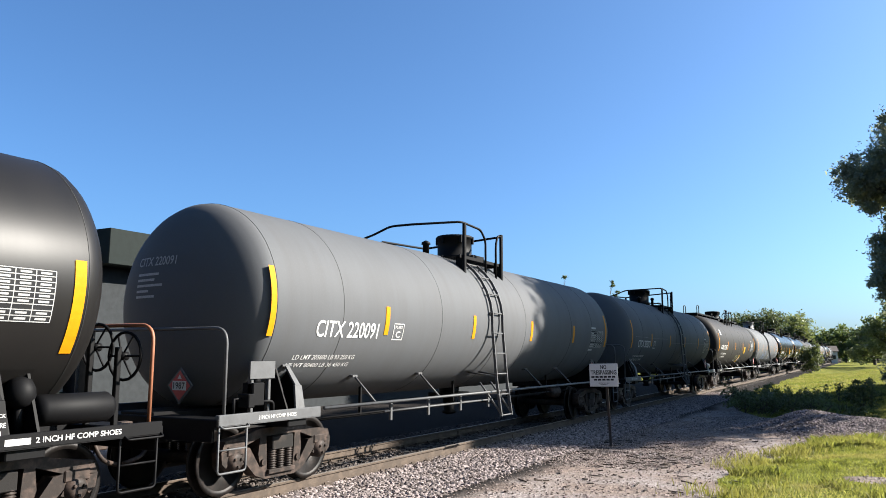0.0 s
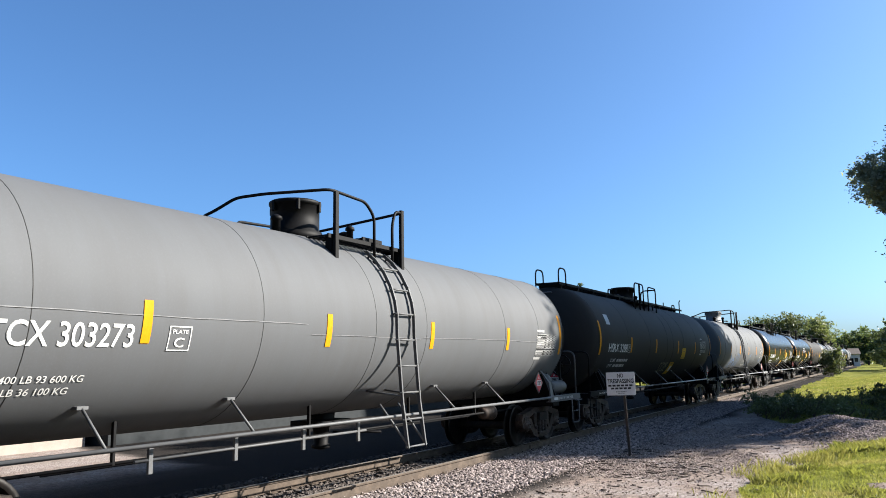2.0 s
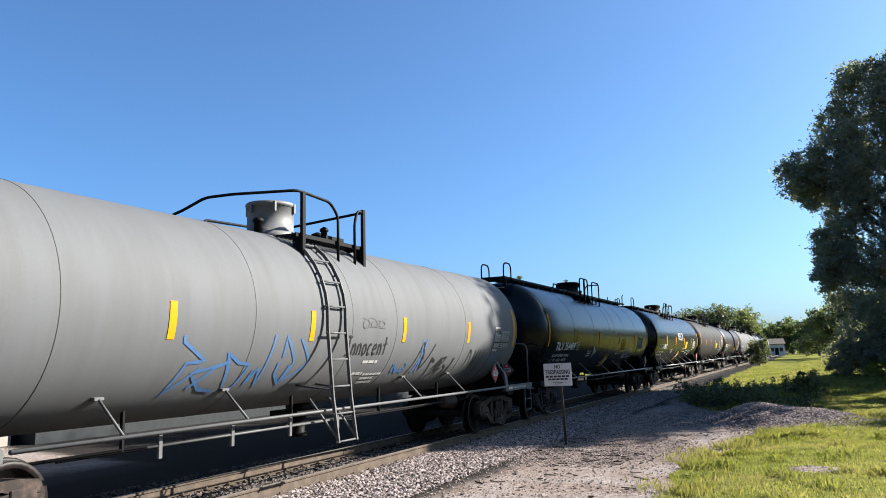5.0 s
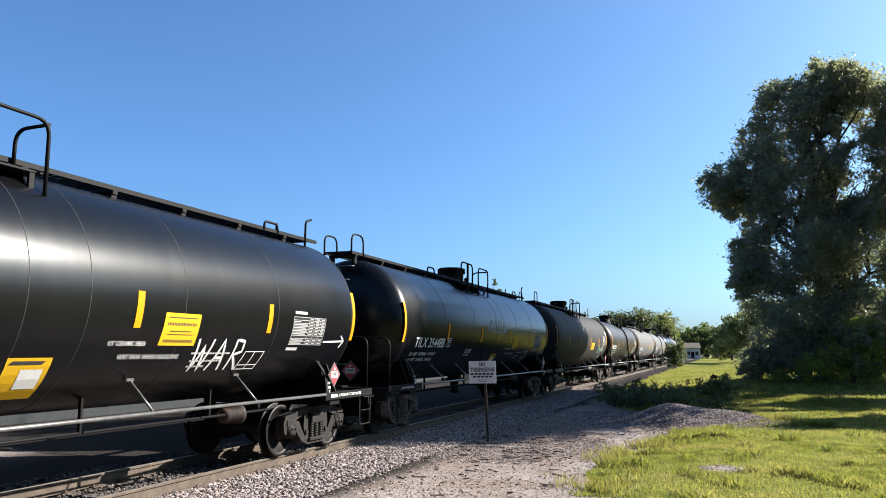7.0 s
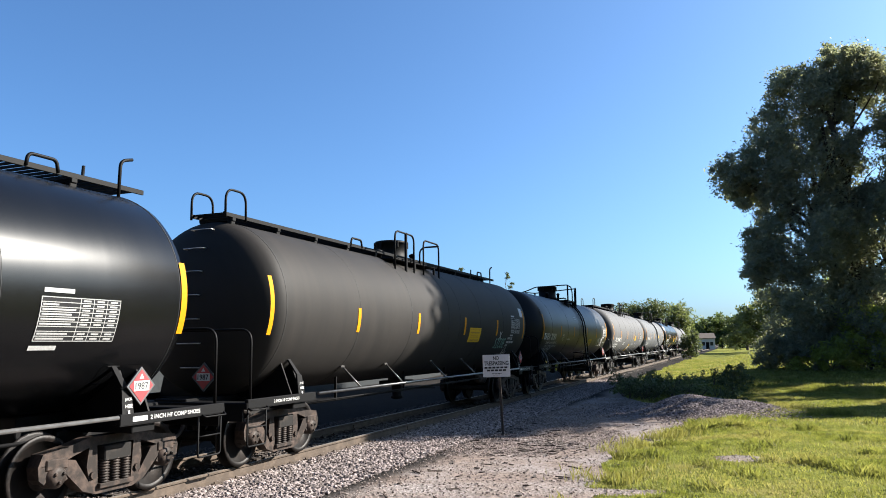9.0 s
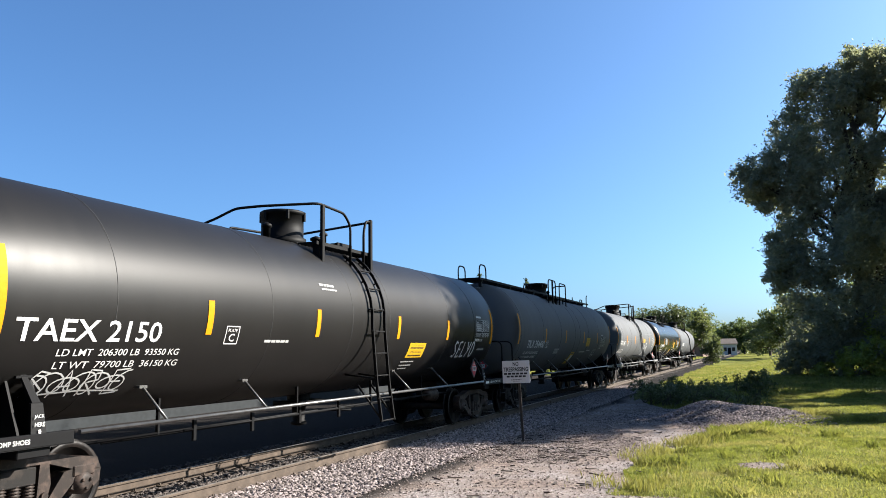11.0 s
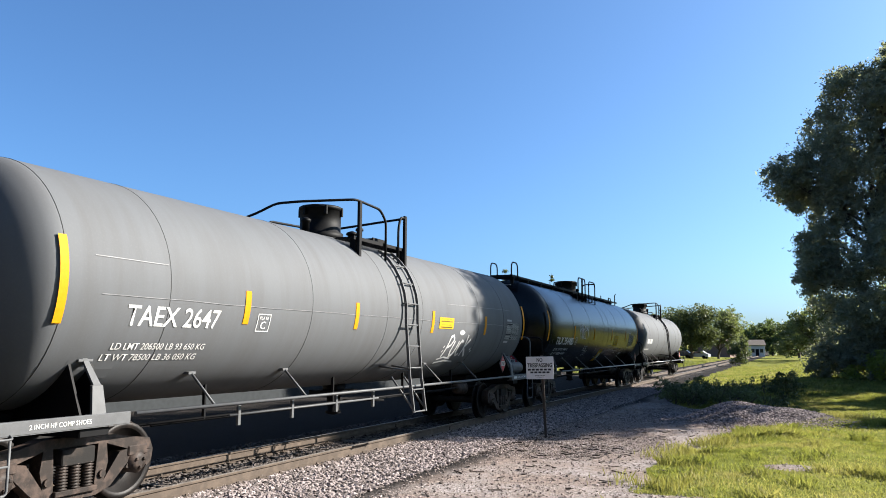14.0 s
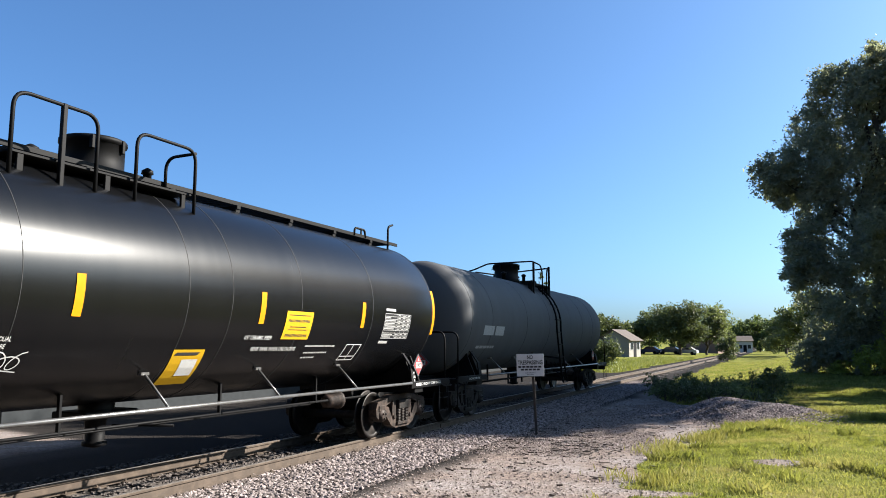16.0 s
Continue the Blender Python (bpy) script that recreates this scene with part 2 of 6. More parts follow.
def part(name, mesh, parent, label="", at=None):
    ob = new(name, mesh)
    ob.parent = parent
    if at is not None:
        ob.matrix_basis = at
    if label:
        ob["label"] = label
    if name.endswith(("bars", "lettering")):
        ob["kind"] = "stuff"
    return ob


def rounded(pts, r=0.12, n=5):
    """A polyline with its inner corners rounded."""
    pts = [Vector(p) for p in pts]
    out = [pts[0]]
    for a, b, c in zip(pts, pts[1:], pts[2:]):
        d1, d2 = (a - b), (c - b)
        k = min(r, d1.length * 0.45, d2.length * 0.45)
        p, q = b + d1.normalized() * k, b + d2.normalized() * k
        for i in range(n + 1):
            t = i / n
            out.append((1 - t) ** 2 * p + 2 * t * (1 - t) * b + t * t * q)
    return out + [pts[-1]]


# ---------------------------------------------------------------- tank cars
R, ZC = 1.48, 2.6         # tank radius, height of its axis above the rail
LT, HEAD = 7.62, 0.6      # half length of the straight shell, depth of a head
WR = 0.47                  # wheel radius
# where each car stands at 0 s
PLACES = (-2.6, 15.53, 33.67, 51.75, 69.85, 87.9, 106.05, 123.9, 142.05, 160.05, 178.15, 196.4, 214.2)


def travel(t):
    """How far the train has rolled, towards the viewer, since 0 s."""
    return 11.6185 * t + 0.011346 * t * t


DECAL = [0.0]              # how far the markings of the car in hand sit from their nominal places


def on_tank(y, z, lift=0.006):
    y += DECAL[0]
    a = math.asin(max(-0.999, min(0.999, (z - ZC) / R)))
    return ((R + lift) * math.cos(a), y, ZC + (R + lift) * math.sin(a))


def patch(b, y0, y1, z0, z1, lift=0.006, slant=0.0, n=None):
    """A thin sheet lying on the shell; slant pushes its foot along the car."""
    n = n or max(1, int(abs(z1 - z0) / 0.08))
    vs, fs = [], []
    for i in range(n + 1):
        z = z0 + (z1 - z0) * i / n
        s = slant * (1 - i / n)
        vs += [on_tank(y0 - s, z, lift), on_tank(y1 - s, z, lift)]
    for i in range(n):
        fs.append([2 * i, 2 * i + 1, 2 * i + 3, 2 * i + 2])
    return b.add(vs, fs)


def ribbon(b, pts, w, lift=0.007):
    """A sprayed or painted stroke on the shell, through (y, z) points."""
    vs, fs = [], []
    for i, (y, z) in enumerate(pts):
        a, c = pts[max(0, i - 1)], pts[min(len(pts) - 1, i + 1)]
        dy, dz = c[0] - a[0], c[1] - a[1]
        q = math.hypot(dy, dz) or 1
        ny, nz = -dz / q * w / 2, dy / q * w / 2
        vs += [on_tank(y + ny, z + nz, lift), on_tank(y - ny, z - nz, lift)]
    for i in range(len(pts) - 1):
        fs.append([2 * i, 2 * i + 1, 2 * i + 3, 2 * i + 2])
    return b.add(vs, fs)


def text_mesh(body, mat, spot, wide, high, bold=0.012):
    """Lettering set with the built-in font, wide by high, laid on the surface that spot(u, v) gives."""
    cu = bpy.data.curves.new("lettering", "FONT")
    cu.body, cu.size, cu.offset, cu.resolution_u, cu.fill_mode = body, 1.0, bold, 3, "FRONT"
    ob = bpy.data.objects.new("lettering", cu)
    scene.collection.objects.link(ob)
    dg = bpy.context.evaluated_depsgraph_get()
    me = bpy.data.meshes.new_from_object(ob.evaluated_get(dg))
    bpy.data.objects.remove(ob)
    bpy.data.curves.remove(cu)
    co = np.empty(len(me.vertices) * 3)
    me.vertices.foreach_get("co", co)
    co = co.reshape(-1, 3)
    lo, hi = co.min(0), co.max(0)
    for v, p in zip(me.vertices, co):
        v.co = spot((p[0] - lo[0]) / (hi[0] - lo[0]) * wide, (p[1] - lo[1]) / (hi[1] - lo[1]) * high)
    me.materials.clear()
    me.materials.append(mat)
    return me


def stencil(car, body, y0, y1, z0, z1, mat=None, name="stencil_lettering", bold=0.012):
    me = text_mesh(body, mat or WHITE, lambda u, v: on_tank(y0 + u, z0 + v, 0.007), y1 - y0, z1 - z0, bold)
    return part(name, me, car, "white stencilled lettering" if mat is None else "")


def spray(car, strokes, y, z, w, h, width, mat, label):
    """Freehand strokes, each a list of points in a unit square, at (y, z) on the shell, w by h."""
    b = Build()
    for st in strokes:
        pts = [(y + w * u, z + h * v) for u, v in st]
        fine = []
        for (a, c), (d, e) in zip(pts, pts[1:]):
            for k in range(4):
                fine.append((a + (d - a) * k / 4, c + (e - c) * k / 4))
        ribbon(b, fine + [pts[-1]], width)
    return part("graffiti", b.mesh("graffiti", mat), car, label)


def letters(word, gap=1.25):
    """Hand-drawn strokes for a word, spread over a unit square."""
    arc = lambda cx, cy, rx, ry, a0, a1, n=8: [(cx + rx * math.cos(radians(a0 + (a1 - a0) * i / n)), cy + ry * math.sin(radians(a0 + (a1 - a0) * i / n))) for i in range(n + 1)]
    shapes = {
        "I": [[(0.1, 0), (0.9, 0.05)], [(0.5, 0), (0.5, 1)], [(0.1, 1), (0.9, 0.95)]],
        "n": [[(0.15, 0), (0.15, 0.6)], [(0.15, 0.45), (0.5, 0.62), (0.8, 0.45), (0.85, 0)]],
        "o": [arc(0.5, 0.3, 0.38, 0.3, 90, 450)],
        "c": [arc(0.5, 0.3, 0.38, 0.3, 50, 310)],
        "e": [[(0.15, 0.3), (0.85, 0.35)], arc(0.5, 0.3, 0.38, 0.3, 10, 320)],
        "t": [[(0.5, 0), (0.5, 1)], [(0.05, 0.55), (0.95, 0.62)]],
        "W": [[(0, 1), (0.22, 0), (0.5, 0.8), (0.72, 0), (1, 1)]],
        "A": [[(0.05, 0), (0.5, 1), (0.92, 0)], [(0.2, 0.4), (0.8, 0.4)]],
        "R": [[(0.15, 0), (0.15, 1), (0.7, 0.95), (0.75, 0.6), (0.2, 0.5), (0.9, 0)]],
        "S": [[(0.9, 0.9), (0.4, 1), (0.15, 0.75), (0.5, 0.52), (0.85, 0.3), (0.6, 0.02), (0.1, 0.1)]],
        "E": [[(0.9, 1), (0.2, 0.95), (0.15, 0), (0.9, 0.05)], [(0.2, 0.5), (0.7, 0.5)]],
        "L": [[(0.25, 1), (0.15, 0), (0.9, 0.08)]],
        "Y": [[(0.05, 1), (0.45, 0.5)], [(0.95, 1), (0.3, 0)]],
        "O": [arc(0.5, 0.5, 0.42, 0.5, 90, 450, 12)],
        "C": [arc(0.5, 0.5, 0.42, 0.5, 45, 315, 10)],
        "D": [[(0.15, 0), (0.2, 1), (0.6, 0.9), (0.9, 0.5), (0.6, 0.1), (0.1, 0)]],
        "K": [[(0.1, 0), (0.15, 1)], [(0.85, 1), (0.12, 0.45), (0.9, 0)]],
        "M": [[(0.05, 0), (0.2, 1), (0.45, 0.25), (0.75, 1), (0.9, 0)]],
        "V": [[(0.05, 1), (0.4, 0), (0.95, 1)]],
        "N": [[(0.1, 0), (0.15, 1), (0.8, 0), (0.9, 1)]],
        "P": [[(0.1, 0), (0.2, 1), (0.75, 0.9), (0.7, 0.55), (0.2, 0.5)]],
        "X": [[(0, 0), (1, 1)], [(0, 1), (1, 0)]],
    }
    n = len(word)
    out = []
    for i, ch in enumerate(word):
        for st in shapes.get(ch, []):
            out.append([((i + u / gap) / n, v) for u, v in st])
    return out


def scrawl(seed, n, steps):
    """A tangled tag of n loops that nobody could read."""
    rng = random.Random(seed)
    out = []
    for i in range(n):
        x, st = (i + 0.1) / n, []
        for k in range(steps):
            st.append((min(1, max(0, x + rng.uniform(-0.5, 0.9) / n)), rng.random() if k % 2 else rng.choice((0.05, 0.5, 0.95)) + rng.uniform(-0.05, 0.05)))
        out.append(st)
    return out


def scrape(car, lines):
    """Long thin pale scratches along the shell."""
    rng = random.Random(len(lines))
    for y0, y1, z in lines:
        n = int((y1 - y0) / 0.35) + 2
        pts, h = [], z
        for k in range(n):
            h += rng.uniform(-0.008, 0.007)
            pts.append((y0 + (y1 - y0) * k / (n - 1), h))
        part("scratch", ribbon(Build(), pts, 0.011).mesh("scratch", SPRAY_F2), car, "thin pale scratch")


def loops(n, lean):
    """One running line of round loops, as in a quick signature."""
    pts = []
    for k in range(n * 14 + 1):
        a = 6.2832 * k / 14
        u = k / (n * 14)
        pts.append((min(1, max(0, 0.05 + 0.9 * u + 0.55 / n * math.sin(a) + lean / n * 0.3 * math.cos(a))), 0.5 + 0.46 * math.cos(a) * (0.75 + 0.25 * math.sin(2.3 * u * n))))
    return [pts, [(0.1, 0.12), (0.55, 0.2), (0.95, 0.1)]]


def make_tank():
    prof = []
    for i in range(11):
        a = math.pi / 2 * i / 10
        prof.append((R * math.sin(a), -LT - HEAD * math.cos(a)))
    for y in np.linspace(-LT, LT, 13)[1:-1]:
        prof.append((R, float(y)))
    prof += [(r, -h) for r, h in prof[:11][::-1]]
    prof[0], prof[-1] = (0.001, prof[0][1]), (0.001, prof[-1][1])
    return Build().lathe(prof, "y", (0, 0, ZC), 64)


def make_seam():
    return Build().lathe([(R, -0.006), (R + 0.004, -0.003), (R + 0.004, 0.003), (R, 0.006)], "y", (0, 0, 0), 64)


def make_wheel():
    """A wheel on the near end of an axle; its axis is x."""
    r = WR
    return Build().lathe([(0.11, 0.13), (0.13, 0.11), (0.13, 0.07), (0.3, 0.03), (r - 0.09, 0.05), (r - 0.06, 0.075), (r - 0.012, 0.075), (r - 0.004, 0.06)], "x", n=32).lathe(
        [(r - 0.0, -0.045), (r + 0.028, -0.052), (r + 0.028, -0.068), (r - 0.06, -0.072), (r - 0.1, -0.04), (0.3, -0.02), (0.13, -0.05), (0.1, -0.07)], "x", n=32)


def make_sideframe():
    """A cast truck side: arched top, dropped bottom, columns and pedestals, all one casting."""
    b = Build()
    for s in (1, -1):
        t = lambda pts: [(s * y, z) for y, z in pts]
        b.prism(t([(0, 0.86), (0.42, 0.86), (0.72, 0.79), (1.08, 0.74), (1.14, 0.6), (0.74, 0.64), (0.42, 0.74), (0.3, 0.75), (0, 0.75)]), -0.09, 0.09)   # top chord
        b.prism(t([(0, 0.17), (0.3, 0.17), (0.5, 0.24), (0.77, 0.5), (0.74, 0.64), (0.62, 0.62), (0.4, 0.32), (0.27, 0.27), (0, 0.27)]), -0.09, 0.09)   # bottom chord
        b.prism(t([(0.27, 0.27), (0.4, 0.32), (0.45, 0.52), (0.42, 0.74), (0.3, 0.75)]), -0.09, 0.09)   # column
        b.prism(t([(0.74, 0.64), (0.77, 0.5), (0.72, 0.42), (0.77, 0.4), (0.8, 0.45), (0.8, 0.63)]), -0.09, 0.09)   # pedestals
        b.prism(t([(1.14, 0.6), (1.02, 0.6), (1.0, 0.46), (1.05, 0.4), (1.12, 0.46)]), -0.09, 0.09)
    return b.weld()


def make_spring_seat():
    return Build().box(-0.14, 0.14, -0.28, 0.28, 0.23, 0.29)


def make_column_bolt():
    return Build().tube([(0.085, 0, 0), (0.12, 0, 0)], 0.045, 8)


def make_spring():
    prof = []
    for i in range(9):
        z = 0.29 + 0.26 * i / 8
        prof += [(0.055, z), (0.078, z + 0.012), (0.055, z + 0.024)]
    return Build().lathe(prof, "z", (0, 0, 0), 10)


def make_bolster():
    return Build().box(-1.14, 1.14, -0.22, 0.22, 0.55, 0.74).box(-0.4, 0.4, -0.28, 0.28, 0.72, 0.9)


def make_bearing():
    b = Build().lathe([(0.13, -0.1), (0.14, -0.08), (0.14, 0.05), (0.115, 0.07), (0.1, 0.1), (0.05, 0.105)], "x", n=16)
    for k in range(3):
        a = 2 * math.pi * k / 3 + 0.5
        b.lathe([(0.02, 0.1), (0.02, 0.125), (0.012, 0.13)], "x", (0, 0.065 * math.cos(a), 0.065 * math.sin(a)), 6, False)
    return b.box(-0.09, 0.07, -0.15, 0.15, 0.08, 0.2)


def make_axle():
    return Build().lathe([(0.07, -1.05), (0.08, -0.85), (0.1, -0.7), (0.085, -0.3), (0.085, 0.3), (0.1, 0.7), (0.08, 0.85), (0.07, 1.05)], "x", n=14)


def make_deck(s):
    """End platform and stub sill at the car's end s."""
    b = Build()
    b.box(-0.32, 0.32, s * 6.2, s * 8.62, 0.72, 1.12)
    b.box(-1.5, 1.5, s * 8.3, s * 8.66, 0.98, 1.08)
    b.box(-1.42, 1.42, s * 8.62, s * 8.66, 0.8, 1.0)
    b.box(-1.45, 1.45, s * 6.9, s * 7.3, 0.88, 1.06)
    return b


def make_sidesill(s, x):
    return Build().box(x - 0.035, x + 0.035, s * 6.65, s * 8.64, 0.99, 1.13).box(x - 0.1, x + 0.03, s * 6.65, s * 8.64, 0.985, 1.0)


def make_web():
    """A plate cut to the belly of the shell, standing on the bolster."""
    arc = [((R - 0.02) * math.sin(radians(a)), ZC - (R - 0.02) * math.cos(radians(a))) for a in range(-58, 59, 10)]
    edge = arc + [(1.42, 1.05), (-1.42, 1.05)]
    n = len(edge)
    v3 = [(x, -0.015, z) for x, z in edge] + [(x, 0.015, z) for x, z in edge]
    m = len(arc)
    low = [(x, y, 1.05) for y in (-0.015, 0.015) for x, z in arc]
    b = Build()
    b.add(v3[:m] + low[:m], [[i, i + 1, m + i + 1, m + i] for i in range(m - 1)])
    b.add(v3[n:n + m] + low[m:], [[i, i + 1, m + i + 1, m + i] for i in range(m - 1)])
    for side in (-1, 1):
        k = 0 if side < 0 else m - 1
        b.add([arc_pt for y in (-0.015, 0.015) for arc_pt in ((arc[k][0], y, arc[k][1]), (side * 1.42, y, 1.05), (arc[k][0], y, 1.05))], [[0, 1, 2], [3, 4, 5], [0, 1, 4, 3]])
    return b


def make_plate(s, x):
    """The tapered upright plate outside the saddle, with a lifting hole boss."""
    side = 1 if x > 0 else -1
    b = Build()
    y = s * (7.08 if s < 0 else 6.8)
    w = 0.035
    out = [(1.2, 1.74, 0.035), (1.42, 1.45, 0.05), (1.43, 1.44, 0.07), (1.5, 1.0, 0.105)]
    for (xa, za, wa), (xb, zb, wb) in zip(out, out[1:]):
        vs = [(side * (xx + dx), y + dy, zz) for xx, zz, ww in ((xa, za, wa), (xb, zb, wb)) for dx in (-w, 0.0) for dy in (-ww, ww)]
        b.add(vs, [[0, 1, 3, 2], [4, 6, 7, 5], [0, 4, 5, 1], [2, 3, 7, 6], [0, 2, 6, 4], [1, 5, 7, 3]])
    b.box(side * 1.1, side * 1.22, y - 0.1, y + 0.1, 1.7, 1.73)
    return b


def make_pad(s):
    """A raised reinforcing pad on the shell above the plate."""
    return patch(Build(), s * 6.95 - 0.34, s * 6.95 + 0.34, 1.5, 1.72, 0.003)


def make_siderail(x):
    b = Build().tube([(x, -6.6, 1.1), (x, 6.6, 1.1)], 0.026, 8)
    return b


def make_strut(x):
    side = 1 if x > 0 else -1
    b = Build().tube([(side * 1.08, 0, 1.52), (x, 0, 1.1)], 0.018, 6)
    return b.box(side * 0.98, side * 1.1, -0.07, 0.07, 1.5, 1.54)


def make_hoop(s):
    """Crossover rail over the end platform."""
    y = s * 8.5
    return Build().tube(rounded([(1.44, y, 0.98), (1.44, y, 2.2), (-1.44, y, 2.2), (-1.44, y, 0.98)], 0.2, 6), 0.022, 8)


def make_step(s, x):
    y0, y1 = s * 8.6, s * 8.12
    return Build().tube(rounded([(x, y0, 1.0), (x, y0, 0.42), (x, y1, 0.42), (x, y1, 1.0)], 0.05, 3), 0.015, 6).tube([(x, y0, 0.7), (x, y1, 0.7)], 0.012, 6)


def make_grab(s, x):
    y0, y1 = s * 8.62, s * 8.15
    return Build().tube(rounded([(x, y0, 1.02), (x + 0.09 * (1 if x > 0 else -1), y0, 0.97), (x + 0.09 * (1 if x > 0 else -1), y1, 0.97), (x, y1, 1.02)], 0.04, 3), 0.012, 6)


def make_coupler(s):
    b = Build().box(-0.1, 0.1, s * 8.55, s * 8.86, 0.76, 0.96)
    b.box(-0.17, 0.1, s * 8.84, s * 9.04, 0.72, 1.0).box(0.02, 0.17, s * 8.8, s * 8.98, 0.7, 1.02)
    b.tube(rounded([(0.3, s * 8.6, 0.95), (0.36, s * 8.75, 0.6), (0.3, s * 9.03, 0.52)], 0.15, 4), 0.03, 6)
    return b


def brake_wheel(car, y, x, z):
    """Hand brake: rim, spokes and hub on a stand at the car's tail."""
    ring = [(0.27 * math.cos(a), 0, 0.27 * math.sin(a)) for a in np.linspace(0, 2 * math.pi, 20, endpoint=False)]
    rim = part("brake_wheel", shared("brake_rim", STEEL_K, lambda: Build().tube(ring, 0.018, 6, True)), car, "black spoked hand-brake wheel", Matrix.Translation((x, y, z)))
    for k in range(6):
        part("spoke", shared("brake_spoke", STEEL_K, lambda: Build().tube([(0.04, -0.03, 0), (0.265, 0, 0)], 0.012, 5)), rim, "", pose(0, 0, 0, 0, 60 * k, 0))
    part("hub", shared("brake_hub", STEEL_K, lambda: Build().lathe([(0.05, -0.06), (0.05, 0.03)], "y", (0, 0, 0), 10)), rim)
    part("brake_stand", Build().box(x - 0.03, x + 0.03, y - 0.12, y - 0.06, 1.05, z + 0.1).mesh("brake_stand", STEEL_K), car)


def make_reservoir(s):
    y0, y1 = sorted((s * 7.35, s * 8.15))
    return Build().lathe([(0.02, y0 - 0.05), (0.12, y0 - 0.03), (0.16, y0 + 0.03), (0.16, y1 - 0.03), (0.12, y1 + 0.03), (0.02, y1 + 0.05)], "y", (1.18, 0, 1.31), 18)


def make_dome_valve(s):
    """Round relay valve and pipework beside the reservoir."""
    y = s * 7.18
    return Build().lathe([(0.02, 0.19), (0.1, 0.16), (0.14, 0.08), (0.15, 0), (0.12, -0.08), (0.05, -0.12)], "z", (1.15, y, 1.46), 16).tube([(1.15, y, 1.4), (1.15, y, 1.1)], 0.05, 8)


def make_valve(s):
    """Brake control valve: a small cluster of castings and pipes."""
    y = s * 7.85
    b = Build().box(1.2, 1.4, y - 0.1, y + 0.12, 1.2, 1.5).box(1.24, 1.44, y - 0.22, y - 0.1, 1.18, 1.36)
    b.lathe([(0.07, 0), (0.08, 0.05), (0.06, 0.16), (0.02, 0.18)], "z", (1.3, y + 0.03, 1.48), 12)
    b.tube(rounded([(1.35, y, 1.25), (1.4, y + s * -0.3, 1.25), (1.38, y + s * -0.3, 1.05)], 0.08, 3), 0.022, 6)
    return b.tube([(1.3, y - 0.2, 1.3), (1.3, y - 0.34, 1.3), (1.3, y - 0.34, 1.02)], 0.02, 6)


def make_pipes():
    """Brake pipe, rodding and brackets under the belly."""
    b = Build().tube([(0.75, -6.3, 0.86), (0.75, 6.3, 0.86)], 0.022, 6).tube([(0.35, -5.2, 0.78), (0.5, 4.4, 0.8)], 0.018, 6)
    for y in (-4.6, -1.2, 1.6, 4.2):
        b.box(0.72, 0.77, y - 0.02, y + 0.02, 0.84, 1.36)
    return b


def make_walk(y0, y1):
    """Low side pipe below the handrail."""
    b = Build().tube([(1.38, y0, 0.93), (1.38, y1, 0.93)], 0.018, 6)
    for y in np.linspace(y0 + 0.2, y1 - 0.2, 4):
        b.box(1.36, 1.4, float(y) - 0.03, float(y) + 0.03, 0.78, 1.08)
    return b


def make_outlet():
    return Build().lathe([(0.24, 1.18), (0.22, 0.95), (0.14, 0.88), (0.12, 0.62), (0.16, 0.6), (0.16, 0.55), (0.05, 0.52)], "z", (0, 0, 0), 16).box(-0.3, 0.3, -0.45, 0.45, 0.92, 1.02).tube([(0.1, 0.2, 0.8), (0.9, 0.5, 0.8)], 0.02, 6)


def make_cylinder():
    return Build().lathe([(0.05, -0.4), (0.13, -0.36), (0.14, -0.02), (0.17, 0.0), (0.17, 0.06), (0.05, 0.1)], "y", (0.7, 5.0, 0.84), 14).tube([(0.7, 5.1, 0.84), (0.65, 6.0, 0.84)], 0.018, 6)


def make_dome():
    b = Build().lathe([(0.46, 4.0), (0.46, 4.14), (0.41, 4.15), (0.41, 4.6), (0.44, 4.61), (0.44, 4.66), (0.41, 4.68), (0.05, 4.71)], "z", (0, 0, 0), 24)
    for k in range(6):
        a = 2 * math.pi * k / 6 + 0.3
        b.box(-0.03, 0.03, -0.025, 0.025, 4.48, 4.66, m=Matrix.Translation((0.43 * math.cos(a), 0.43 * math.sin(a), 0)))
    return b


def make_fitting(r, h):
    return Build().lathe([(r, 3.98), (r, 4.12 + h), (r * 1.45, 4.13 + h), (r * 1.35, 4.18 + h), (r * 0.3, 4.22 + h)], "z", (0, 0, 0), 12)


def grating(b, x0, x1, y0, y1, z, step=0.12):
    """Open walkway of edge bars and cross bars."""
    b.box(x0, x0 + 0.03, y0, y1, z - 0.07, z).box(x1 - 0.03, x1, y0, y1, z - 0.07, z)
    for y in np.arange(y0 + step / 2, y1, step):
        b.box(x0 + 0.03, x1 - 0.03, float(y) - 0.025, float(y) + 0.025, z - 0.035, z - 0.008, 0)
    return b


def make_top_platform():
    b = Build()
    grating(b, 0.55, 1.02, -1.0, 1.15, 4.0)
    grating(b, -1.02, -0.55, -1.0, 1.15, 4.0)
    grating(b, -0.55, 0.55, 0.55, 1.15, 4.2)
    b.box(-1.0, 1.0, 1.12, 1.17, 3.92, 4.0)
    for y in (-0.85, 1.05):
        b.box(0.86, 1.0, y - 0.04, y + 0.04, 3.6, 3.98).box(-1.0, -0.86, y - 0.04, y + 0.04, 3.6, 3.98)
    return b


